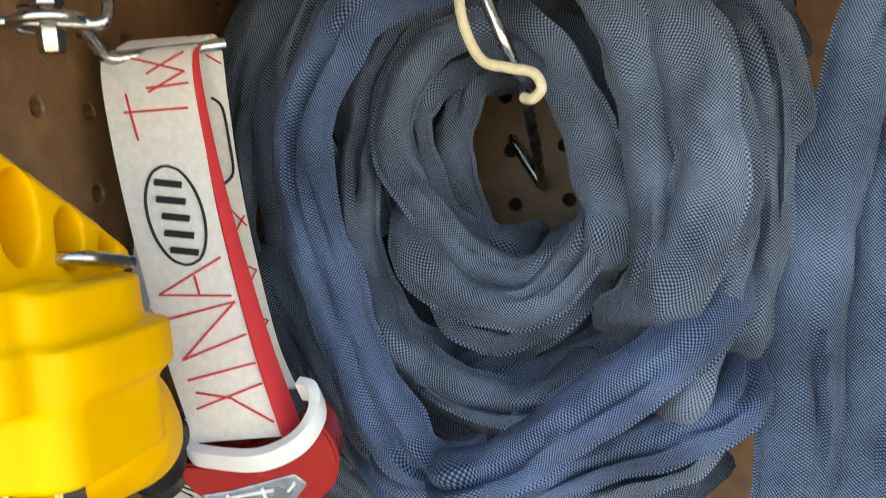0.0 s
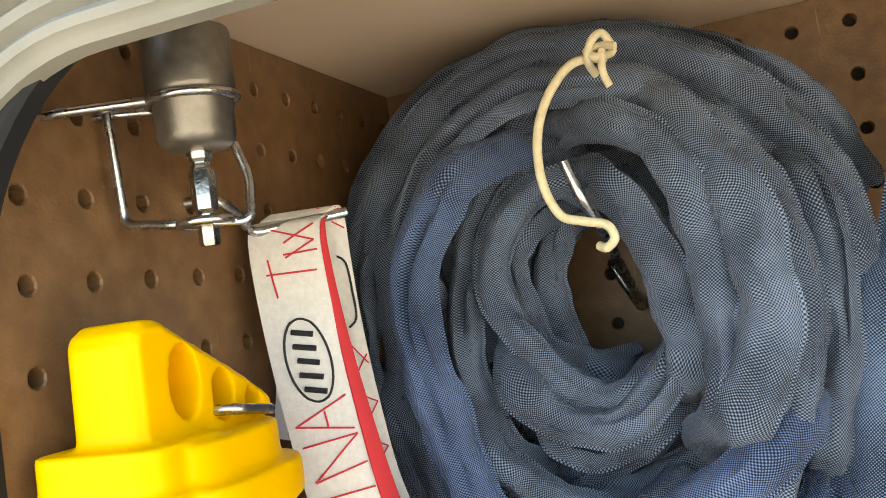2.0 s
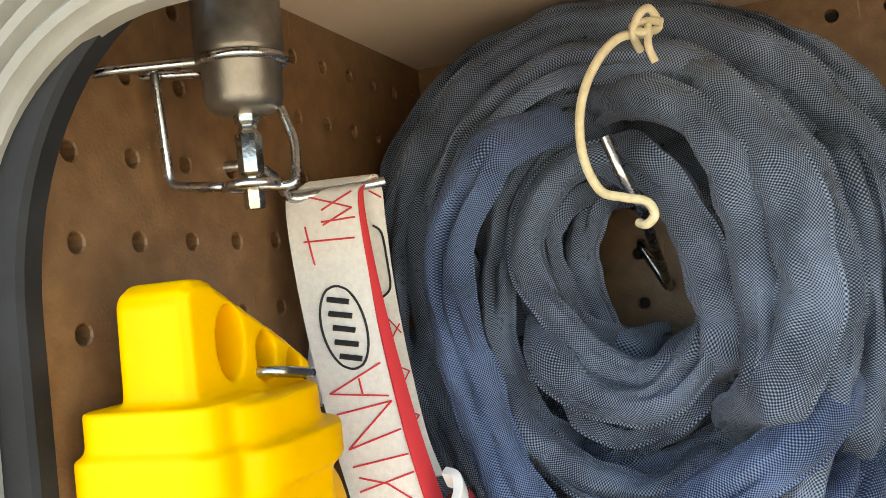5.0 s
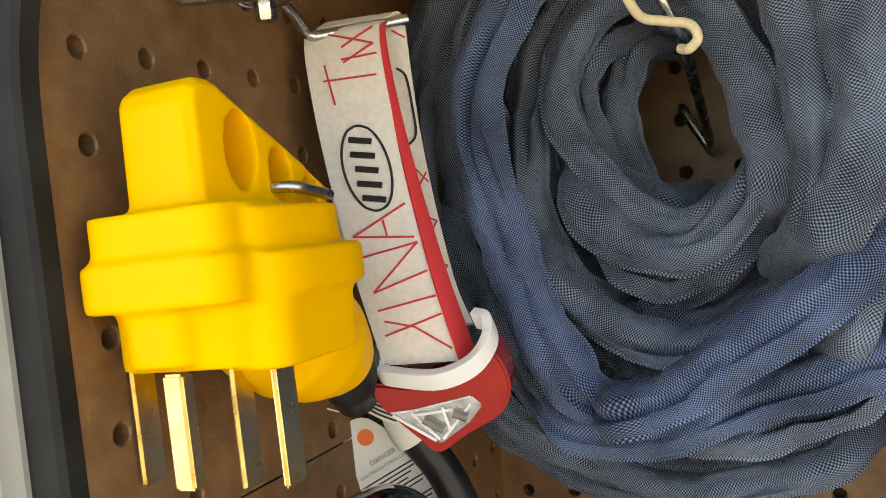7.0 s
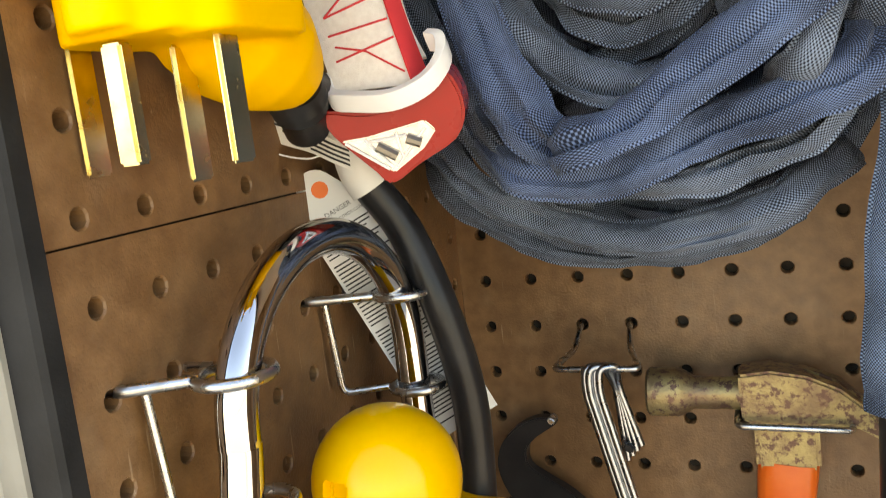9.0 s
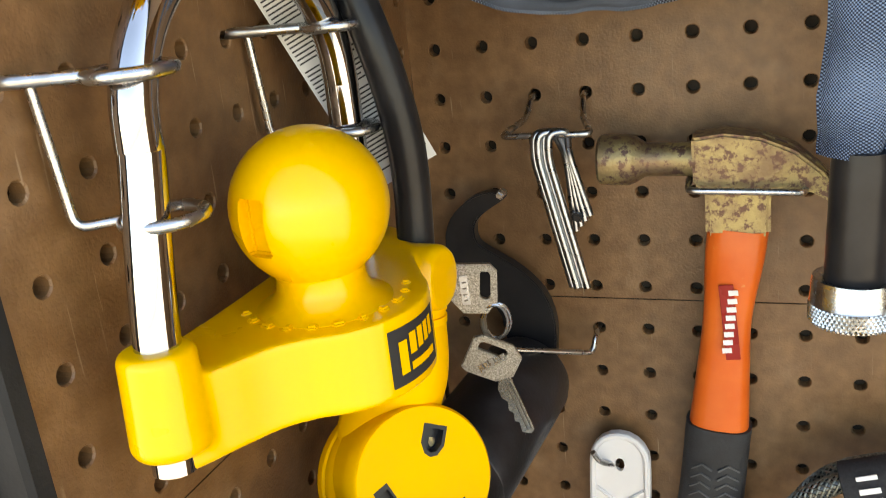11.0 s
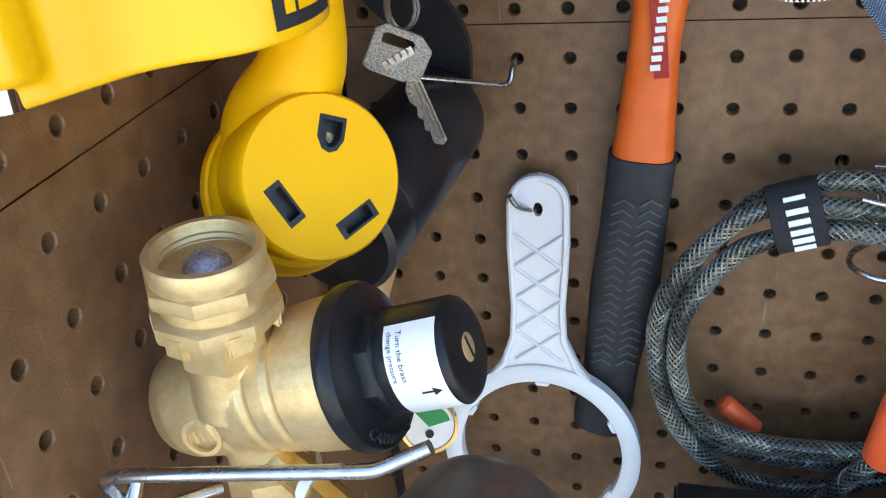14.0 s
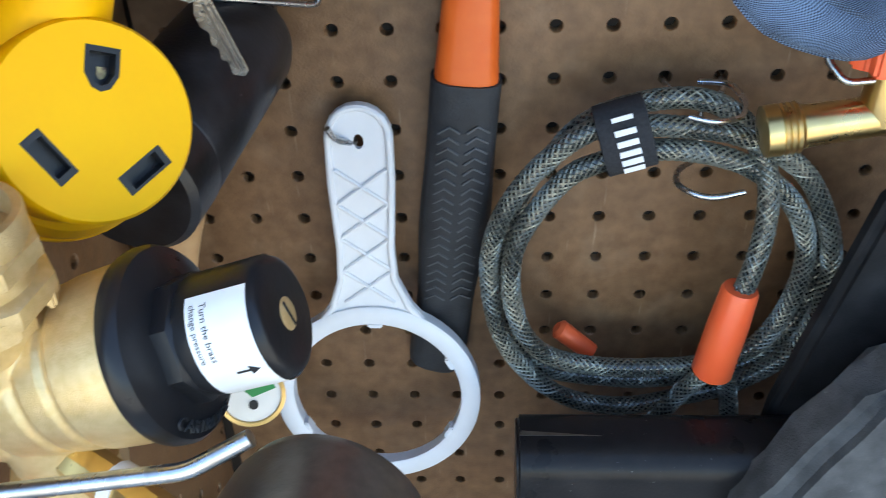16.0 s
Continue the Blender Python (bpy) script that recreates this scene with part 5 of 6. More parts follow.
part("body", moulded([
    prism(plan, (0, 0, -3.04), (1, 0, 0), (0, 1, 0), 1.02),
    lathe([(0.0, 0.03), (0.36, 0.03), (0.41, -0.04), (0.44, -1.03), (0.39, -1.12), (0.0, -1.12)], (LEG_A.x + 0.06, LEG_A.y - 0.5, -1.68), (0.0, 0.05, 1), 36),
    lathe([(0.0, 0.0), (0.44, 0.0), (0.48, 0.06), (0.48, 1.0), (0.42, 1.1), (0.0, 1.12)], (1.05, -5.9, -2.5), (0.93, -0.1, 0.02), 32),
], 0.035, 8), M_YELLOW_PAINT, lock, "thick yellow cast body with shackle eye and lock barrel")
lab_c = Vector((1.28, -7.85, 0))
lab = bmesh.new()
lv = []
for k in range(9):
    a = radians(-32 + 44 * k / 8)
    d = Vector((math.cos(a), math.sin(a), 0))
    lv.append((lab.verts.new(lab_c + d * 1.284 + Vector((0, 0, -2.9))), lab.verts.new(lab_c + d * 1.284 + Vector((0, 0, -2.17)))))
for (a, b), (c, d) in zip(lv, lv[1:]):
    lab.faces.new((a, c, d, b))
sticker = part("sticker", lab, M_BLACK_INK, lock, "black sticker with yellow emblem")


def label_bar(a0, a1, z0, z1, r=1.294):
    bm = bmesh.new()
    pts = [(lab_c + Vector((math.cos(radians(a)), math.sin(radians(a)), 0)) * r) for a in (a0 + (a1 - a0) * k / 3 for k in range(4))]
    vs = [(bm.verts.new(p + Vector((0, 0, z0))), bm.verts.new(p + Vector((0, 0, z1)))) for p in pts]
    for (a, b), (c, d) in zip(vs, vs[1:]):
        bm.faces.new((a, c, d, b))
    return bm


for a0, a1, z0, z1 in ((-26, -20, -2.92, -2.5), (-18, -12.5, -2.72, -2.45), (-11, -6, -2.7, -2.44), (-4.5, 0, -2.68, -2.43), (1.5, 6, -2.66, -2.42), (-18, 6, -2.92, -2.82)):
    part("emblem_bar", label_bar(a0, a1, z0 + 0.16, z1 + 0.16), M_YELLOW, sticker)
for k in range(11):
    a = radians(-140 + 17 * k)
    c = Vector((1.28 + 1.0 * math.cos(a), -7.85 + 1.0 * math.sin(a), -2.01))
    part("raised_mark", block(c, (0.12, 0.1 + 0.03 * (k % 3), 0.07), 0.025, Matrix.Rotation(a, 3, "Z")), M_YELLOW_PAINT, lock)

keys = thing("key_pair", "two nickel keys on a wire ring", "keys", (2.4, -5.0, -5.6))


def key_head(c, turn, s=1.0):
    m = Matrix.Rotation(radians(turn), 2)
    shape = [(-0.36, 0.5), (0.28, 0.5), (0.40, 0.36), (0.40, -0.22), (0.22, -0.46), (-0.20, -0.46), (-0.42, -0.2), (-0.42, 0.38)]
    hole = [(0.10, 0.36), (0.24, 0.36), (0.28, 0.30), (0.28, -0.12), (0.22, -0.18), (0.10, -0.14)]
    rot = [tuple(m @ Vector(q) * s) for q in shape]
    roth = [tuple(m @ Vector(q) * s) for q in hole]
    return rot, roth


KU, KV = Vector((0.94, 0.30, 0.0)).normalized(), Vector((0, -0.1, 1.0))
h1, o1 = key_head((0, 0), -6, 0.86)
K1, K2 = Vector((2.2, -5.15, -3.0)), Vector((2.33, -4.95, -4.25))
one = part("key_head", slab_with_holes(h1, [o1], K1, KU, KV, 0.09, 0.015), M_KEY, keys, "knurled nickel key bow")
part("stamp", prism([(-0.2, -0.22), (-0.08, -0.22), (-0.08, 0.26), (-0.2, 0.26)], K1 + KU.cross(KV) * 0.09, KU, KV, 0.012), M_ZINC, one)
h2, o2 = key_head((0, 0), 62, 0.86)
two = part("key_head", slab_with_holes(h2, [o2], K2, KU, KV, 0.09, 0.015), M_KEY, keys, "knurled nickel key bow")
part("stamp", prism([(-0.22, -0.20), (0.2, 0.0), (0.16, 0.12), (-0.26, -0.08)], K2 + KU.cross(KV) * 0.09, KU, KV, 0.012), M_ZINC, two)
bit = [(0.05, -0.3), (0.22, -0.34), (0.50, -1.36), (0.44, -1.44), (0.30, -1.40), (0.27, -1.2), (0.2, -1.18), (0.2, -1.02), (0.12, -0.96), (0.13, -0.8), (0.04, -0.72), (0.0, -0.55)]
blade_2 = part("blade", prism(bit, K2, KU, KV, 0.08, 0.01), M_KEY_PLAIN, keys, "cut key blade")
for dx in (0.0, -0.07):
    p, q = (K2 + KU * (x + dx) + KV * z + KU.cross(KV) * 0.08 for x, z in ((0.2, -0.42), (0.45, -1.32)))
    part("groove", tube([p, q], 0.014, 6), M_STEEL_GREY, blade_2)
for k in range(4):
    p = K2 + KU * (-0.16 + 0.09 * k) + KV * (-0.12 + 0.045 * k) + KU.cross(KV) * 0.104
    part("stamp_bar", tube([p, p - KU * 0.035 + KV * 0.085], 0.014, 6), M_STEEL_GREY, two)
    p = K1 + KU * -0.17 + KV * (-0.15 + 0.1 * k) + KU.cross(KV) * 0.104
    part("stamp_bar", tube([p, p + KU * 0.06 + KV * 0.01], 0.014, 6), M_STEEL_GREY, one)
part("blade", prism([(-0.42, -0.1), (-0.7, -0.1), (-0.7, 0.1), (-0.42, 0.1)], K1, KU, KV, 0.08, 0.01), M_KEY_PLAIN, keys)
ring_c = Vector((2.42, -5.0, -3.62))
part("key_ring", tube([ring_c + KU * (0.2 * math.cos(a)) + Vector((0.05, -0.12, 0)) * math.sin(a) + Vector((0, 0, 0.34 * math.sin(a))) for a in (2 * math.pi * k / 36 for k in range(36))], 0.028, 8, True), M_ZINC, keys)
part("key_ring_turn", tube([ring_c + Vector((0.03, 0.05, 0.0)) + KU * (0.2 * math.cos(a)) + Vector((0.05, -0.12, 0)) * math.sin(a) + Vector((0, 0, 0.34 * math.sin(a))) for a in (2 * math.pi * k / 36 for k in range(36))], 0.028, 8, True), M_ZINC, keys)

# ---- tools on the back board ----
spanner = thing("hook_spanner", "black painted steel hook spanner", "wrench", (1.4, -0.5, -7))
outer = [(1.3, -2.82), (1.0, -2.8), (0.6, -2.96), (0.18, -3.36), (0.02, -3.9), (0.2, -4.5), (0.65, -5.0), (1.1, -5.5), (1.3, -7.0), (2.0, -7.0)]
inner = [(2.2, -6.4), (2.24, -5.6), (2.05, -4.95), (1.6, -4.45), (1.05, -4.1), (0.72, -3.85), (0.70, -3.5), (0.9, -3.25), (1.25, -3.02), (1.4, -2.92)]
part("spanner_body", prism([(p.x, p.y) for p in spline([(x, z, 0) for x, z in outer], 3)] + [(p.x, p.y) for p in spline([(x, z, 0) for x, z in inner], 3)], (0, -0.35, 0), (1, 0, 0), (0, 0, 1), 0.3, 0.03), M_BLACK, spanner, "black painted flat steel hook")
part("worn_tip", block((1.3, -0.52, -2.86), (0.16, 0.33, 0.14), 0.03, Matrix.Rotation(0.5, 3, "Y")), M_ZINC, spanner, "bare metal hook tip")

mallet = thing("rubber_mallet", "black rubber mallet with a wooden handle", "mallet", (1.7, -3, -14))
MA, MB = Vector((1.6, -0.7, -6.75)), Vector((1.0, -5.2, -7.15))
mlen = (MB - MA).length
part("head", lathe([(0.0, 0.0), (0.8, 0.0), (0.92, 0.08), (0.98, 0.3), (1.0, 1.2), (1.02, mlen - 0.9), (0.99, mlen - 0.86), (1.03, mlen - 0.82), (1.02, mlen - 0.1), (0.92, mlen), (0.0, mlen)], MA, MB - MA, 48), M_RUBBER_HEAD, mallet, "scuffed black rubber head")
hb = MA.lerp(MB, 0.5)
part("handle", tube(spline([hb + Vector((-0.15, 0, -0.9)), hb + Vector((-0.75, 0.05, -2.6)), hb + Vector((-1.1, 0.1, -4.2)), hb + Vector((-1.25, 0.15, -6.5))], 6), lambda s: 0.4 - 0.06 * math.sin(s * 3), 20), M_WOOD, mallet, "pale wooden handle")
axis = (MB - MA).normalized()
for k in range(7):
    d = 1.6 + 0.32 * k
    q = MA + axis * d
    o = q + Vector((0.96, 0.14, -0.05)).normalized() * 1.0
    part("print_bar", block(o, (0.03, 0.2, 0.36), 0.0, Matrix.Rotation(radians(-8), 3, "Z")), M_GRIP_MARK, mallet)

stakes = thing("tent_stakes", "bundle of bent zinc tent stakes on a wire hook", "tent stakes", (3, -1.5, -4.2))
for k in range(4):
    x = 2.3 + 0.095 * k
    y = -1.42 - 0.05 * (k % 2)
    part("stake", tube(rounded([(x + 0.62, -1.2, -3.4 + 0.1 * k), (x + 0.52 - 0.08 * k, -1.2, -1.9), (x + 0.35, y, -1.42), (x + 0.02, y - 0.1, -1.45), (x, y - 0.12, -1.9), (x + 0.6, y - 0.25, -4.35)], 0.2, 6), 0.072, 10), M_STAKE, stakes)
part("clip", block((3.02, -1.45, -3.05), (0.2, 0.16, 0.16), 0.03, Matrix.Rotation(0.5, 3, "Y")), M_BLACK, stakes, "small black clip")

hammer = thing("claw_hammer", "worn claw hammer, rusty head, orange handle, black grip", "hammer", (5.2, -0.9, -14.8))
HY = -0.95
part("poll", lathe([(0.0, 0.0), (0.40, 0.0), (0.46, 0.05), (0.47, 0.55), (0.42, 0.68), (0.31, 0.85), (0.30, 1.5), (0.34, 1.8)], (3.38, HY, -2.1), (1, 0, -0.02), 32), M_RUST, hammer, "rust-stained steel striking face")
cheek = [(5.05, -1.68), (5.6, -1.62), (6.2, -1.72), (6.75, -1.95), (7.2, -2.35), (7.62, -2.95), (7.45, -2.92), (7.0, -2.68), (6.5, -2.62), (6.3, -2.65), (5.3, -2.62), (5.08, -2.55)]
hz = bmesh.new()
prism(cheek, (0, HY + 0.42, 0), (1, 0, 0), (0, 0, 1), 0.36, 0.05, hz)
prism(cheek, (0, HY + 0.0, 0), (1, 0, 0), (0, 0, 1), 0.36, 0.05, hz)
prism(cheek[:3] + [(6.2, -2.64)] + cheek[10:], (0, HY + 0.2, 0), (1, 0, 0), (0, 0, 1), 0.4, 0.03, hz)
part("claw", roughen(hz, 0.02, 0.4), M_RUST, hammer, "rust-stained split claw")
part("neck", block((5.82, HY, -3.05), (1.1, 0.62, 0.9), 0.08), M_RUST, hammer)


def handle(rows, seg=20):
    """A tapering oval handle; rows of (x, z, half width, half depth)."""
    bm = bmesh.new()
    pts = [Vector((x, HY + 0.07 * max(0, -4 - z), z)) for x, z, *_ in rows]
    line = spline(pts, 6)
    size = spline([(a, b, 0) for *_, a, b in rows], 6)
    sweep(bm, line, lambda i, s: [(size[i].x * (abs(math.cos(t)) ** 0.75) * (1 if math.cos(t) > 0 else -1), size[i].y * (abs(math.sin(t)) ** 0.75) * (1 if math.sin(t) > 0 else -1)) for t in (2 * math.pi * k / seg for k in range(seg))], up=(0, -1, 0))
    bmesh.ops.recalc_face_normals(bm, faces=bm.faces)
    return bm


part("shaft", handle([(5.82, -3.4, 0.53, 0.33), (5.75, -4.0, 0.52, 0.33), (5.62, -5.2, 0.44, 0.33), (5.52, -6.5, 0.50, 0.35), (5.43, -7.7, 0.58, 0.38)]), M_ORANGE, hammer, "orange fibreglass shaft with scratches")
grip = part("grip", handle([(5.44, -7.55, 0.63, 0.42), (5.3, -9.0, 0.64, 0.44), (5.12, -10.8, 0.70, 0.46), (4.9, -12.5, 0.60, 0.44), (4.72, -13.8, 0.62, 0.44), (4.6, -14.5, 0.60, 0.42), (4.55, -14.7, 0.4, 0.3)]), M_GRIP, hammer, "black rubber grip with chevron ridges")
for k in range(19):
    z = -8.4 - 0.22 * k
    x = 5.38 + 0.11 * (z + 8.4)
    gy = HY + 0.07 * (-4 - z)
    for s in (-1, 1):
        part("ridge", tube([(x + s * 0.46, gy - 0.36, z - 0.1), (x + s * 0.25, gy - 0.445, z + 0.06), (x + s * 0.06, gy - 0.46, z - 0.07)], 0.026, 5), M_GRIP_MARK, grip)
badge = part("badge", block((5.68, HY - 0.335, -5.15), (0.26, 0.03, 1.5), 0.01, Matrix.Rotation(radians(-5), 3, "Y")), M_RED_PLASTIC, hammer, "red and white worn sticker")
for k in range(8):
    part("badge_bar", block((5.69 - 0.018 * (k - 3.5) * 0.9 - 0.0, HY - 0.355, -4.55 - 0.165 * k), (0.17, 0.012, 0.10), 0.0, Matrix.Rotation(radians(-5), 3, "Y")), M_WHITE_INK, badge, smooth=False)

wrench = thing("filter_wrench", "white plastic filter housing wrench with lattice handle", "wrench", (3.4, -0.4, -16.4))
WV = Vector((0, 0.15, 1)).normalized()    # the wrench leans out over the hammer's grip
WO = Vector((3.4, -0.42, -8.9))
WX = Vector((1, 0, 0))
WN = WX.cross(WV)                        # away from the viewer is minus


def wp(x, v, out=0.0):
    return WO + WX * x + WV * v + WN * out


RC, RO, RI = -5.72, 2.2, 1.8           # ring centre down the handle, outer and inner radius
out_l = arc(0, 0.1, 0.64, 180, 0, 10) + [(0.64, -0.8), (0.55, -2.2), (0.58, -2.9), (0.85, -3.5), (1.25, -4.0)]
out_l += arc(0, RC, RO, 55, -235, 40) + [(-1.2, -3.95), (-0.85, -3.5), (-0.64, -2.9), (-0.6, -2.2), (-0.66, -0.8)]
ring_hole = [(RI * math.cos(t), RC + RI * math.sin(t)) for t in (2 * math.pi * k / 48 for k in range(48))]
hang = [(0.10 * math.cos(t), 0.15 * math.sin(t)) for t in (2 * math.pi * k / 12 for k in range(12))]
part("plate", slab_with_holes(out_l, [ring_hole, hang], WO, WX, WV, 0.15, 0.0), M_WHITE_PLASTIC, wrench, smooth=False)
RIM = 0.17
edge_l = [wp(x, v, RIM) for x, v in arc(0, 0.1, 0.57, 180, 0, 10) + [(0.57, -0.8), (0.48, -2.2), (0.51, -2.9), (0.78, -3.55), (1.2, -4.05)]]
edge_r = [wp(x, v, RIM) for x, v in [(-1.15, -4.0), (-0.78, -3.55), (-0.57, -2.9), (-0.53, -2.2), (-0.59, -0.8), (-0.57, 0.1)]]
part("rim", tube(edge_l, 0.07, 8), M_WHITE_PLASTIC, wrench)
part("rim", tube(edge_r, 0.07, 8), M_WHITE_PLASTIC, wrench)
part("ring_wall", lathe([(RI, 0.0), (RI, 0.3), (RI + 0.07, 0.34), (RO - 0.07, 0.34), (RO, 0.3), (RO, 0.0)], wp(0, RC, -0.08), WN, 64, closed=True), M_WHITE_PLASTIC, wrench)
for k in range(4):
    v = -0.55 - 0.72 * k
    for s in (-1, 1):
        part("lattice_rib", tube([wp(-s * 0.5, v, RIM), wp(s * 0.5, v - 0.72, RIM)], 0.045, 6), M_WHITE_PLASTIC, wrench)
wm = Matrix((WX, WV, WN)).transposed()
for a in (88, 28, -32, -92, -152, 148):
    c = wp((RI - 0.02) * math.cos(radians(a)), RC + (RI - 0.02) * math.sin(radians(a)), 0.12)
    part("lug", block(c, (0.12, 0.3, 0.3), 0.03, wm @ Matrix.Rotation(radians(a), 3, "Z")), M_WHITE_PLASTIC, wrench)

# ---- looped steel cable ----
cable = thing("security_cable", "black braided steel cable coiled and strapped", "cable", (8.9, -1.5, -14.5))
CR = 0.175


def braided(line, r=CR, closed=False, name="cable_turn", parent=None):
    core = part(name, tube(line, r * 0.93, 12, closed), M_CABLE, parent)
    bm = bmesh.new()
    pts = [Vector(q) for q in line]
    along = [0.0]
    for a, b in zip(pts, pts[1:]):
        along.append(along[-1] + (b - a).length)
    up = Vector((0.1, -1, 0.2))
    total = along[-1]
    steps = int(total / 0.045)
    for hand in (1, -1):
        for s in range(9):
            helix, i = [], 0
            for k in range(steps + 1):
                d = total * k / steps
                while i < len(along) - 2 and along[i + 1] < d:
                    i += 1
                f = (d - along[i]) / max(along[i + 1] - along[i], 1e-6)
                q = pts[i].lerp(pts[i + 1], f)
                tan = (pts[i + 1] - pts[i]).normalized()
                side_v = tan.cross(up).normalized()
                nor = side_v.cross(tan)
                a = hand * d * 5.2 + 2 * math.pi * s / 9
                helix.append(q + (side_v * math.cos(a) + nor * math.sin(a)) * r)
            sweep(bm, helix, lambda i2, s2: [(0.024, 0), (0, 0.012), (-0.024, 0), (0, -0.012)], caps=False)
    tagged(part("braid", bm, M_STRAND, core), kind="stuff")
    return core


def coil_turn(path, closed=False):
    return braided(spline(path + path[:1] if closed else path, 6), parent=cable)


coil_turn([(7.70, -1.45, -8.18), (7.14, -1.5, -8.50), (6.47, -1.5, -9.23), (5.97, -1.45, -10.19), (5.81, -1.4, -11.36), (6.02, -1.45, -12.78), (6.66, -1.5, -13.86), (7.51, -1.5, -14.56), (8.60, -1.45, -14.80), (9.76, -1.4, -14.58),
           (10.87, -1.4, -14.17), (11.84, -1.45, -13.23), (12.18, -1.5, -11.93), (12.06, -1.5, -10.61), (11.52, -1.45, -9.40), (10.81, -1.45, -8.71), (9.99, -1.5, -8.32), (9.02, -1.5, -8.17), (8.36, -1.45, -8.16)], True)
coil_turn([(7.83, -1.50, -8.81), (7.26, -1.50, -9.09), (6.68, -1.55, -9.79), (6.28, -1.60, -10.66), (6.24, -1.60, -11.73), (6.53, -1.60, -12.74), (7.11, -1.55, -13.35), (8.04, -1.50, -13.62), (9.08, -1.50, -13.65), (9.98, -1.50, -13.57),
           (11.03, -1.50, -13.11), (11.55, -1.50, -12.03), (11.64, -1.50, -10.83), (11.29, -1.50, -9.84), (10.58, -1.50, -9.13), (9.75, -1.50, -8.73), (8.68, -1.50, -8.60)], True)
coil_turn([(6.80, -0.90, -9.32), (7.27, -1.00, -8.57), (7.73, -1.10, -8.14), (8.46, -1.20, -7.84), (9.28, -1.30, -7.75), (9.98, -1.30, -8.03), (10.47, -1.40, -8.63), (10.68, -1.60, -9.30), (10.70, -1.80, -9.99), (10.58, -2.00, -10.71), (10.38, -2.08, -11.5)])
coil_turn([(6.5, -0.9, -9.6), (6.13, -1.05, -10.71), (6.06, -1.05, -12.09), (6.38, -1.05, -13.34), (7.05, -1.15, -14.02), (8.15, -1.2, -14.21), (9.24, -1.2, -14.24), (10.30, -1.15, -14.1), (11.29, -1.05, -13.8), (12.0, -1.05, -12.6), (12.1, -1.0, -11.42), (11.83, -0.9, -10.38)])
coil_turn([(10.12, -2.0, -13.2), (9.62, -1.90, -14.05), (9.24, -1.90, -14.71), (8.83, -1.90, -15.39)])
coil_turn([(10.35, -1.9, -13.2), (10.57, -1.75, -13.69), (10.69, -1.70, -14.25), (10.86, -1.70, -15.24)])
part("end_sleeve", lathe([(0.2, 0.0), (0.36, 0.0), (0.395, 0.05), (0.385, 1.2), (0.345, 2.02), (0.31, 2.1), (0.18, 2.1)], (10.15, -2.05, -13.28), (0.12, 0.0, 0.99), 36), M_ORANGE_VINYL, cable, "orange vinyl sleeve over the cable end")
part("end_sleeve", lathe([(0.12, 0.0), (0.2, 0.0), (0.22, 0.9), (0.12, 0.98)], (7.95, -0.75, -13.9), (-0.75, 0.05, 0.66), 24), M_ORANGE_VINYL, cable)
part("orange_line", tube(spline([(6.75, -1.15, -13.2), (7.3, -1.2, -13.75), (8.1, -1.25, -13.95), (8.7, -1.25, -13.98)], 6), 0.045, 6), M_ORANGE_VINYL, cable, "orange heat-shrink edge")
part("orange_line", tube(spline([(11.2, -1.2, -9.5), (11.75, -1.2, -10.4), (11.85, -1.2, -11.6), (11.6, -1.2, -12.6)], 6), 0.035, 6), M_ORANGE_VINYL, cable)
band_c = Vector((8.15, -1.45, -8.35))
bu, bv = Vector((0.93, 0, 0.28)).normalized(), Vector((-0.28, 0, 0.93)).normalized()
wrap = [(0.5 * math.cos(t) , 0.66 * math.sin(t)) for t in (2 * math.pi * k / 28 for k in range(28))]
bandm = bmesh.new()
rows = []
for w in (-0.44, -0.42, 0.42, 0.44):
    g = 1.0 if abs(w) < 0.43 else 0.94
    rows.append([bandm.verts.new(band_c + bu * w + bv * (z * g) + Vector((0, y * g, 0))) for y, z in wrap])
for a, b in zip(rows, rows[1:]):
    for k in range(28):
        bandm.faces.new((a[k], b[k], b[(k + 1) % 28], a[(k + 1) % 28]))
bmesh.ops.recalc_face_normals(bandm, faces=bandm.faces)
velcro = part("strap_band", bandm, M_VELCRO, cable, "black hook-and-loop strap with white print")
for k in range(6):
    t = radians(-152 + 0 * k)
    z = 0.5 - 0.19 * k
    y = -0.5 * math.sqrt(max(0.02, 1 - (z / 0.66) ** 2)) - 0.012
    part("print_bar", block(band_c + bv * z + bu * 0.02 + Vector((0, y, 0)), (0.36, 0.02, 0.11), 0.0, Matrix.Rotation(radians(-17), 3, "Y")), M_WHITE_INK, velcro, smooth=False)

# ---- brass water pressure regulator on its bracket ----
regulator = thing("pressure_regulator", "brass water pressure regulator with black cap and gauge", "pressure regulator", (1.5, -8.6, -9.3))
VA = Vector((-0.12, -8.35, -7.85))
VB = Vector((3.92, -8.45, -6.52))
vax = (VB - VA).normalized()
vlen = (VB - VA).length
cap = part("cap_flange", lathe([(0.5, 2.76), (0.93, 2.77), (1.0, 2.8), (1.02, 2.86), (1.02, 2.96), (0.98, 3.03), (0.8, 3.1), (0.6, 3.14), (0.55, 3.35)], VA, vax, 56), M_BLACK, regulator, "black plastic cap flange")
part("cap_hex", lathe([(0.60, 2.95), (0.66, 3.0), (0.66, 3.3), (0.58, 3.38)], VA, vax, 8), M_BLACK, regulator)
part("cap_stem", lathe([(0.5, 3.2), (0.58, 3.3), (0.62, 3.38), (0.62, 4.12), (0.58, 4.2), (0.5, 4.24), (0.16, 4.24), (0.15, 4.18), (0.0, 4.18)], VA, vax, 48), M_BLACK, regulator, "black plastic adjusting cap")
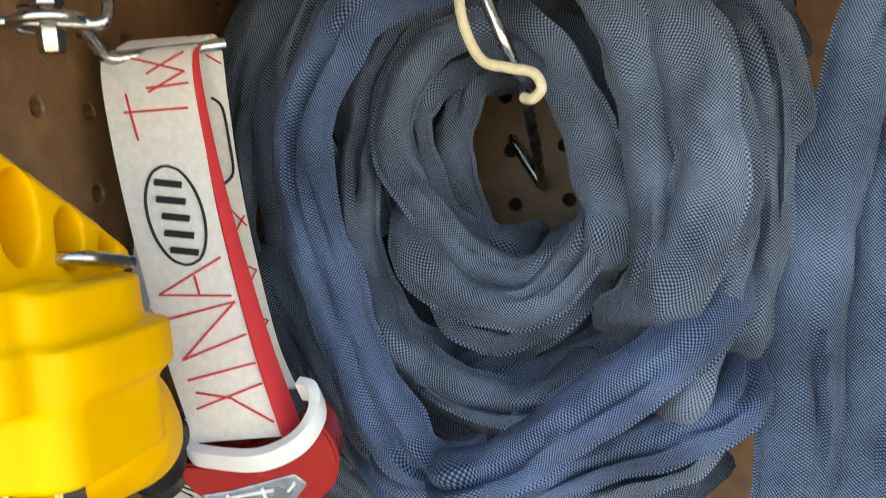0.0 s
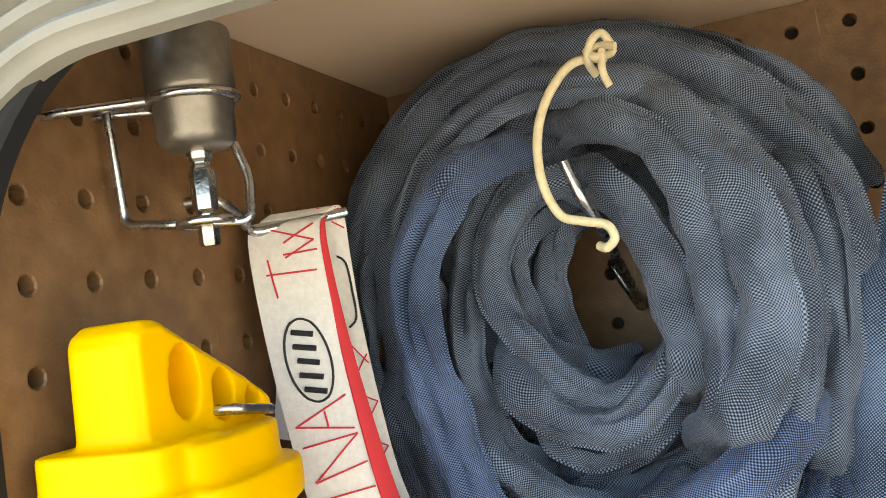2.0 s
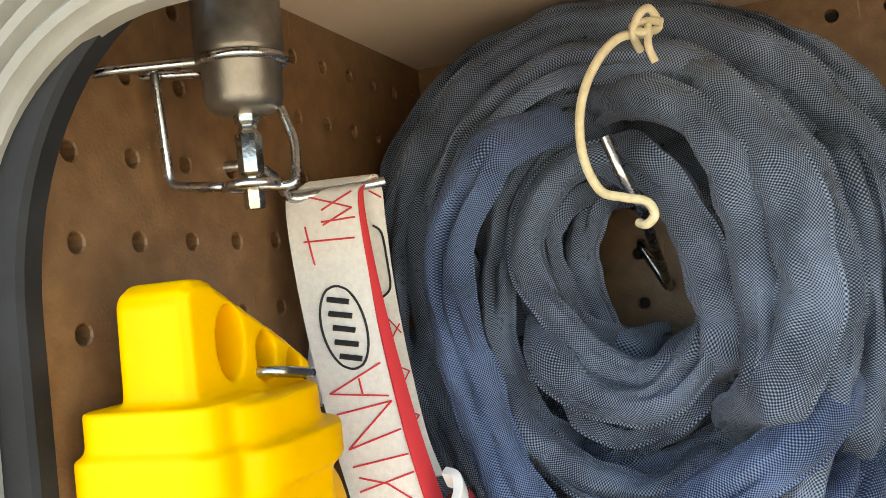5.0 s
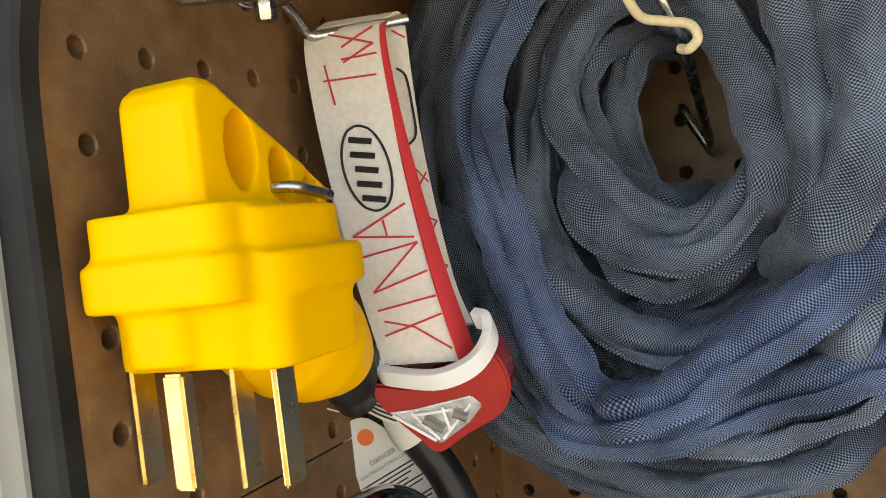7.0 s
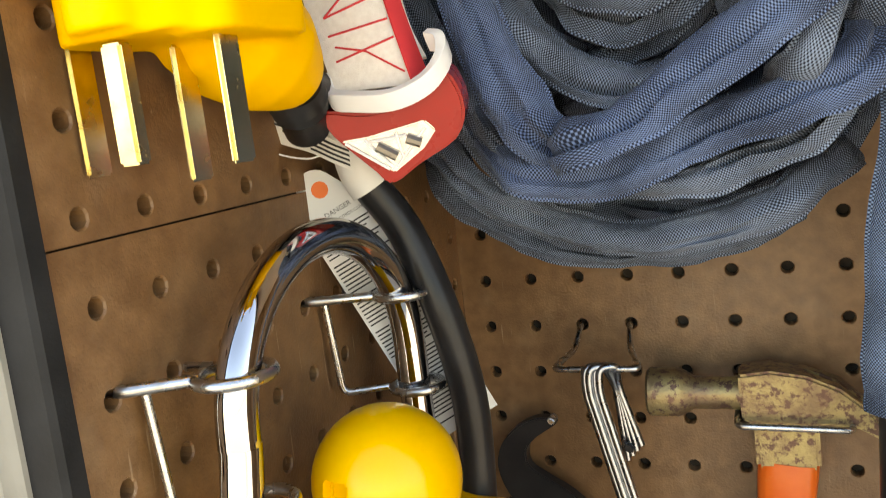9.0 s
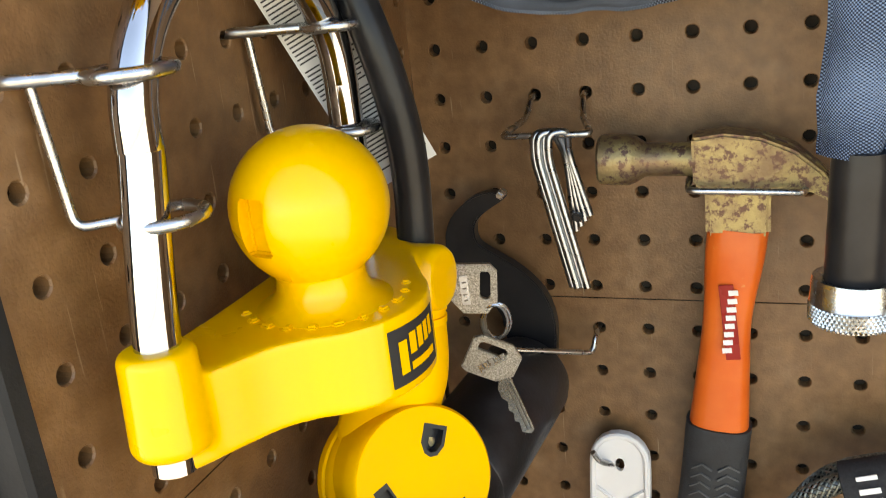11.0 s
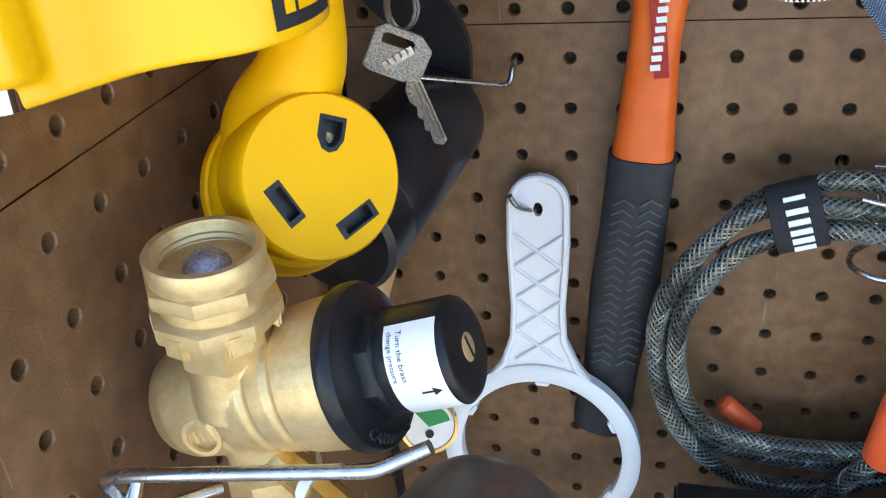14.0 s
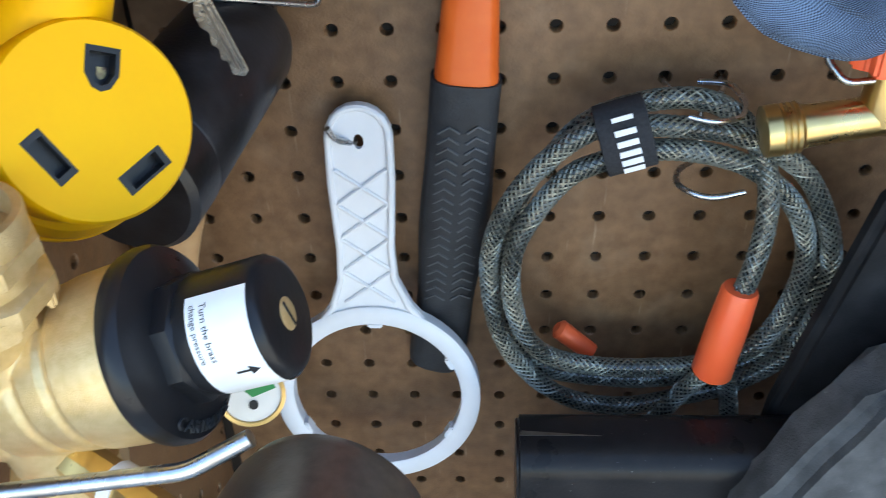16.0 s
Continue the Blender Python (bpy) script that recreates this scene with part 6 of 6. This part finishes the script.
su, sv, sw = frame_of(vax)
wrapm = bmesh.new()
vs = []
for k in range(25):
    t = radians(-250 + 235 * k / 24)
    d = su * math.cos(t) + sv * math.sin(t)
    vs.append((wrapm.verts.new(VA + vax * 3.5 + d * 0.63), wrapm.verts.new(VA + vax * 4.14 + d * 0.63)))
for (a, b), (c, d) in zip(vs, vs[1:]):
    wrapm.faces.new((a, c, d, b))
sticker2 = part("cap_label", wrapm, M_LABEL, regulator, "white printed paper label")
part("screw", lathe([(0.0, 4.25), (0.15, 4.25), (0.17, 4.24), (0.17, 4.15)], VA, vax, 24), M_BRASS, regulator, "slotted brass screw")
part("screw_slot", block(VA + vax * 4.25, (0.04, 0.28, 0.015), 0.0, vax.to_track_quat("Z", "Y").to_matrix()), M_BLACK_INK, regulator, smooth=False)


def cap_point(t, along, r=0.634):
    d = su * math.cos(radians(t)) + sv * math.sin(radians(t))
    return VA + vax * along + d * r


def cap_line(t, a0, a1, wide=2.2):
    bm = bmesh.new()
    q = [bm.verts.new(cap_point(x, y)) for x, y in ((t, a0), (t + wide, a0), (t + wide, a1), (t, a1))]
    bm.faces.new(q)
    return bm


INLET = Vector((1.08, -8.75, -5.2))
JOIN = VA + vax * 0.95
iax = Vector((0.05, -0.03, 1)).normalized()
ilen = (INLET - JOIN).length
JOIN = INLET - iax * ilen
part("body", moulded([
    lathe([(0.0, 0.0), (0.5, 0.02), (0.68, 0.12), (0.76, 0.35), (0.79, 0.98), (0.75, 1.03), (0.75, 1.08), (0.81, 1.13), (0.84, 1.58), (0.79, 1.62), (0.80, 1.68), (0.86, 1.73), (0.88, 2.0), (0.83, 2.04), (0.85, 2.1), (0.91, 2.15), (0.93, 2.5), (0.93, 2.82), (0.5, 2.84)], VA, vax, 56),
    lathe([(0.0, 0.2), (0.54, 0.2), (0.47, 0.6), (0.45, 0.85), (0.45, 1.1), (0.0, 1.1)], JOIN, iax, 40),
    lathe([(0.0, 0.0), (0.6, 0.0), (0.54, 0.5), (0.5, 0.7), (0.0, 0.7)], VA + vax * 1.25 + Vector((0.05, -0.1, -0.35)), (0.02, 0, -1), 40),
], 0.024, 2), M_BRASS, regulator, "sandy cast brass body")
part("inlet_hex", lathe([(0.42, 0.9), (0.52, 0.93), (0.55, 0.99), (0.55, 1.5), (0.5, 1.55)], JOIN, iax, 6), M_BRASS, regulator)
part("inlet_nut", lathe([(0.5, ilen - 0.95), (0.62, ilen - 0.9), (0.63, ilen - 0.82), (0.63, ilen - 0.42), (0.62, ilen - 0.36), (0.64, ilen - 0.33), (0.67, ilen - 0.28), (0.68, ilen - 0.03), (0.66, ilen), (0.58, ilen), (0.565, ilen - 0.04), (0.56, ilen - 0.1), (0.535, ilen - 0.13), (0.56, ilen - 0.17), (0.535, ilen - 0.21), (0.56, ilen - 0.25), (0.535, ilen - 0.29), (0.55, ilen - 0.33), (0.52, ilen - 0.36), (0.52, ilen - 0.85), (0.0, ilen - 0.85)], JOIN, iax, 48), M_BRASS, regulator, "threaded brass inlet nut")
for k in range(6):
    a = 2 * math.pi * k / 6 + 0.3
    u, v, w = frame_of(iax)
    d = u * math.cos(a) + v * math.sin(a)
    m = Matrix((u * -math.sin(a) + v * math.cos(a), d, w)).transposed()
    part("nut_lug", block(JOIN + iax * (ilen - 0.62) + d * 0.69, (0.3, 0.1, 0.3), 0.03, m), M_BRASS, regulator)
# Near-black disc: the shade inside the inlet is put into its colour.
part("inlet_seat", lathe([(0.525, 0.0), (0.30, 0.02), (0.0, 0.02)], JOIN + iax * (ilen - 0.5), iax, 32), M_CABLE_BLACK, regulator, "black rubber washer, the inlet's inner shade put into its colour")
dome = lathe([(0.30, 0.0), (0.30, 0.16), (0.26, 0.3), (0.15, 0.4), (0.0, 0.44)], JOIN + iax * (ilen - 0.5), iax, 24)
part("inlet_screen", dome, M_MESH_SCREEN, regulator, "domed wire mesh screen")
part("cast_mark", lathe([(0.2, 0.0), (0.26, 0.02), (0.26, 0.05), (0.2, 0.05)], VA + vax * 0.72 + Vector((0.1, -0.74, -0.05)), (0.05, -0.95, 0.1), 28, closed=True), M_BRASS, regulator)
for k in range(3):
    part("cast_stroke", tube([VA + vax * (0.62 + 0.1 * k) + Vector((0.08, -0.77, 0.06)), VA + vax * (0.66 + 0.1 * k) + Vector((0.08, -0.77, -0.12))], 0.025, 6), M_BRASS, regulator)
OUT = VA + vax * 1.25 + Vector((0.05, -0.1, -0.6))
part("outlet", lathe([(0.55, 0.0), (0.52, 0.4), (0.62, 0.45), (0.64, 0.9), (0.58, 1.0), (0.58, 2.2)], OUT, (0.02, 0, -1), 8), M_BRASS, regulator)
gauge_c = Vector((4.05, -10.2, -8.42))
part("gauge_arm", tube(spline([OUT + Vector((0.3, -0.3, -0.15)), OUT + Vector((0.9, -0.6, -0.3)), gauge_c + Vector((-0.9, 0.35, 0.15)), gauge_c + Vector((0, 0.3, 0))], 6), 0.24, 8), M_BRASS_FINE, regulator, "hexagonal brass arm to the gauge")
part("thread_tape", tube([OUT + Vector((0.82, -0.55, -0.28)), OUT + Vector((0.95, -0.62, -0.3))], 0.27, 14), M_LABEL, regulator, "white thread tape")
gax = Vector((-0.18, -0.97, 0.18))
gauge = part("gauge_case", lathe([(0.0, -1.15), (0.9, -1.14), (1.05, -1.0), (1.1, -0.8), (1.1, 0.0), (1.12, 0.04), (1.12, 0.12), (1.0, 0.15), (0.93, 0.13), (0.92, 0.06), (0.0, 0.06)], gauge_c, gax, 56), M_STEEL_GREY, regulator, "brushed steel gauge case")
gu, gv, gw = frame_of(gax)
dial = part("dial", lathe([(0.92, 0.065), (0.0, 0.07)], gauge_c, gax, 40), M_DIAL, gauge, "white dial with black scale")
for k in range(41):
    a = radians(225 - 270 * k / 40)
    d, s = gu * math.cos(a) + gv * math.sin(a), gu * -math.sin(a) + gv * math.cos(a)
    r0, w = (0.66, 0.012) if k % 5 == 0 else (0.74, 0.006)
    bm = bmesh.new()
    q = [gauge_c + gax.normalized() * 0.078 + d * r + s * e for r, e in ((r0, w), (0.82, w), (0.82, -w), (r0, -w))]
    bm.faces.new([bm.verts.new(x) for x in q])
    part("scale_mark", bm, M_BLACK_INK, dial, smooth=False)
for k, word in enumerate(("0", "20", "40", "60", "80", "100")):
    a = radians(225 - 270 * k / 5)
    letters(word, 0.16, gauge_c + gax.normalized() * 0.076 + (gu * math.cos(a) + gv * math.sin(a)) * 0.52 - gu * 0.06 - gv * 0.05, gu, gv, M_BLACK_INK, dial, "numeral")
part("needle", tube([gauge_c + gax.normalized() * 0.1 + gv * 0.0, gauge_c + gax.normalized() * 0.1 + gv * 0.55 - gu * 0.2], 0.012, 6), M_BLACK_INK, gauge)

rod_hook = thing("rod_hook", "heavy zinc rod hook under the brass regulator", "hook", (WALL_X, -10.2, -8.4))
part("rod", tube(rounded([(0.55, -8.9, -8.75), (-0.1, -9.75, -8.5), (-0.2, -9.95, -7.75), (0.0, -9.95, -7.62), (3.2, -9.9, -7.12), (3.78, -9.75, -6.85)], 0.14), 0.085, 14), M_ZINC, rod_hook)
part("bent_wire", tube(rounded([(WALL_X, -10.1, -8.3), (-0.3, -10.3, -8.35), (0.0, -9.9, -8.2), (0.02, -9.6, -7.85)], 0.12), 0.1, 12), M_ZINC, rod_hook)
part("plate", block((-0.45, -10.15, -8.6), (0.1, 0.6, 0.5), 0.03), M_ZINC, rod_hook)

small_gauge = thing("small_dial", "small brass-rimmed dial with green and white face", "gauge", (2.8, -7.0, -9.5))
dax = Vector((0.25, -0.92, 0.3))
part("case", lathe([(0.0, -0.3), (0.38, -0.28), (0.42, 0.0), (0.42, 0.05), (0.37, 0.06), (0.36, 0.02), (0.0, 0.02)], (2.85, -7.1, -8.95), dax, 36), M_BRASS_FINE, small_gauge)
du, dv, dw = frame_of(dax)
face = part("face", lathe([(0.36, 0.03), (0.0, 0.032)], (2.85, -7.1, -8.95), dax, 32), M_DIAL, small_gauge)
part("green_sector", prism(arc(0, 0, 0.31, 10, 130, 10) + [(0, -0.02)], Vector((2.85, -7.1, -8.95)) + dw * 0.034, du, dv, 0.004), M_GREEN_INK, face, smooth=False)
part("pivot", lathe([(0.06, 0.03), (0.06, 0.06), (0.0, 0.06)], Vector((2.85, -7.1, -8.95)) - dv * 0.12, dax, 14), M_BLACK_INK, face)
for x, y in ((0.5, -9.2), (1.85, -9.0)):
    knob = thing("orange_knob", "small orange plastic tap knob under the regulator", "knob", (x, y, -9.75), "tap knobs")
    bm = bmesh.new()
    bmm = []
    for k in range(28):
        a = 2 * math.pi * k / 28
        r = 0.27 + 0.04 * (k % 4 < 2)
        bmm.append((x + r * math.cos(a), y + r * math.sin(a)))
    part("cap", prism(bmm, (0, 0, -9.75), (1, 0, 0), (0, 1, 0), 0.6, 0.04, bm), M_ORANGE_VINYL, knob)

# ---- lower corner: black case and strap; nozzle on the right ----
case = thing("black_case", "black plastic case with rounded top edge", "case", (9, -3, -18))
case_o = [(-2.6, -18.6), (-4.1, -18.6)] + arc(-3.55, -14.15, 0.55, 180, 90, 10) + arc(-3.1, -14.1, 0.5, 90, 0, 8)
part("body", prism(case_o, (6.3, 0, 0), (0, 1, 0), (0, 0, 1), 5.4, 0.07, seg=3), M_CASE, case)
# Thin steel wedge stands in for the highlight along the lid's edge.
part("lid_glint", prism([(6.36, 0.0), (7.9, 0.0), (6.4, 0.12)], (0, -3.45, -13.59), (1, 0, 0), (0, 1, 0), 0.012), M_STEEL_GREY, case, "thin metal sliver in place of the highlight on the lid edge")
bag = thing("nylon_strap", "folded black nylon bag leaning in the corner", "bag", (12.5, -3, -18))
panel = prism([(11.2, -13.6), (12.3, -9.0), (14.5, -7.0), (15, -19), (10.8, -19)], (0, -2.2, 0), (1, 0, 0), (0, 0, 1), 0.5, 0.15, seg=3)
part("panel", roughen(panel, 0.08, 1.2), M_NYLON, bag)
fold = prism([(10.23, -14.29), (10.67, -13.40), (11.10, -12.52), (11.48, -11.79), (11.88, -11.04), (15, -9.84), (15, -20), (9.6, -20)], (0, -3.6, 0), (1, 0, 0), (0, 0, 1), 1.4, 0.3, seg=3)
part("fold", roughen(fold, 0.1, 1.0), M_NYLON_DUSTY, bag, "dusty grey folded flap")
nozzle = thing("hose_nozzle", "brass hose tap fitting with orange knob on a hook", "hose fitting", (11.5, -2.2, -8.2))
part("spout", lathe([(0.36, 0.0), (0.42, 0.02), (0.43, 0.25), (0.40, 0.28), (0.43, 0.33), (0.40, 0.38), (0.43, 0.43), (0.40, 0.48), (0.43, 0.53), (0.36, 0.6), (0.34, 0.9), (0.33, 1.9), (0.38, 2.3)], (10.22, -2.1, -7.98), (0.98, 0.02, 0.14), 36), M_BRASS_FINE, nozzle, "threaded brass spout")
part("stem", lathe([(0.3, 0.0), (0.34, 0.4), (0.28, 1.1)], (12.0, -2.1, -7.8), (0, 0, 1), 24), M_BRASS_FINE, nozzle)
kn = []
for k in range(40):
    a = 2 * math.pi * k / 40
    r = 0.75 + 0.07 * math.sin(a * 10)
    kn.append((12.05 + r * math.cos(a), -2.2 + r * math.sin(a)))
part("knob", prism(kn, (0, 0, -6.8), (1, 0, 0), (0, 1, 0), 0.75, 0.05), M_ORANGE_VINYL, nozzle, "ribbed orange plastic knob")

part("nut_band", lathe([(0.6, ilen - 0.98), (0.76, ilen - 0.94), (0.78, ilen - 0.88), (0.78, ilen - 0.72), (0.72, ilen - 0.68)], JOIN, iax, 8), M_BRASS, regulator)
part("nut_band", lathe([(0.6, ilen - 0.52), (0.74, ilen - 0.49), (0.75, ilen - 0.44), (0.74, ilen - 0.3), (0.66, ilen - 0.26)], JOIN, iax, 8), M_BRASS, regulator)


def cap_text(text, t0, along, size):
    """Lettering that runs round the cap's label."""
    curve = bpy.data.curves.new("lettering", "FONT")
    curve.body, curve.size, curve.resolution_u = text, size, 2
    ob = bpy.data.objects.new("lettering", curve)
    mesh = bpy.data.meshes.new_from_object(ob)
    bpy.data.objects.remove(ob)
    bpy.data.curves.remove(curve)
    bm = bmesh.new()
    bm.from_mesh(mesh)
    bpy.data.meshes.remove(mesh)
    for q in bm.verts:
        q.co = cap_point(t0 + math.degrees(q.co.x / 0.634), along + q.co.y)
    return part("lettering", bm, M_BLACK_INK, sticker2, smooth=False)


cap_text("Turn the brass", 118, 3.66, 0.1)
cap_text("change pressure", 118, 3.55, 0.09)
curve = bpy.data.curves.new("lettering", "FONT")
curve.body, curve.size, curve.resolution_u, curve.extrude = "CARTRIDGE", 0.17, 2, 0.012
ob = bpy.data.objects.new("lettering", curve)
mesh = bpy.data.meshes.new_from_object(ob)
bpy.data.objects.remove(ob)
bpy.data.curves.remove(curve)
raised = bmesh.new()
raised.from_mesh(mesh)
bpy.data.meshes.remove(mesh)
for q in raised.verts:
    q.co = cap_point(203 + math.degrees(q.co.x / 0.82), 3.08 + q.co.y * 0.4 + q.co.z, 0.93 - q.co.y)
part("raised_lettering", raised, M_GRIP, cap, "raised black lettering", smooth=False)
part("arrow_shaft", cap_line(186, 3.82, 3.98, 2.6), M_BLACK_INK, sticker2, smooth=False)
head = bmesh.new()
head.faces.new([head.verts.new(cap_point(t, y)) for t, y in ((182, 3.96), (193, 3.96), (187.4, 4.07))])
part("arrow_head", head, M_BLACK_INK, sticker2, smooth=False)
# small shifts to where the pieces hang
for ob in list(scene.collection.objects):
    if ob.parent is None:
        kind = ob.name.split(".")[0]
        dx, dz = {"garden_hose": (0.0, -0.11), "elastic_tie": (0.0, -0.11), "headlamp": (-0.05, -0.05), "power_adapter": (-0.05, -0.05), "coupler_lock": (-0.05, -0.02)}.get(kind, (0, 0))
        ob.location.x += dx * U
        ob.location.z += dz * U
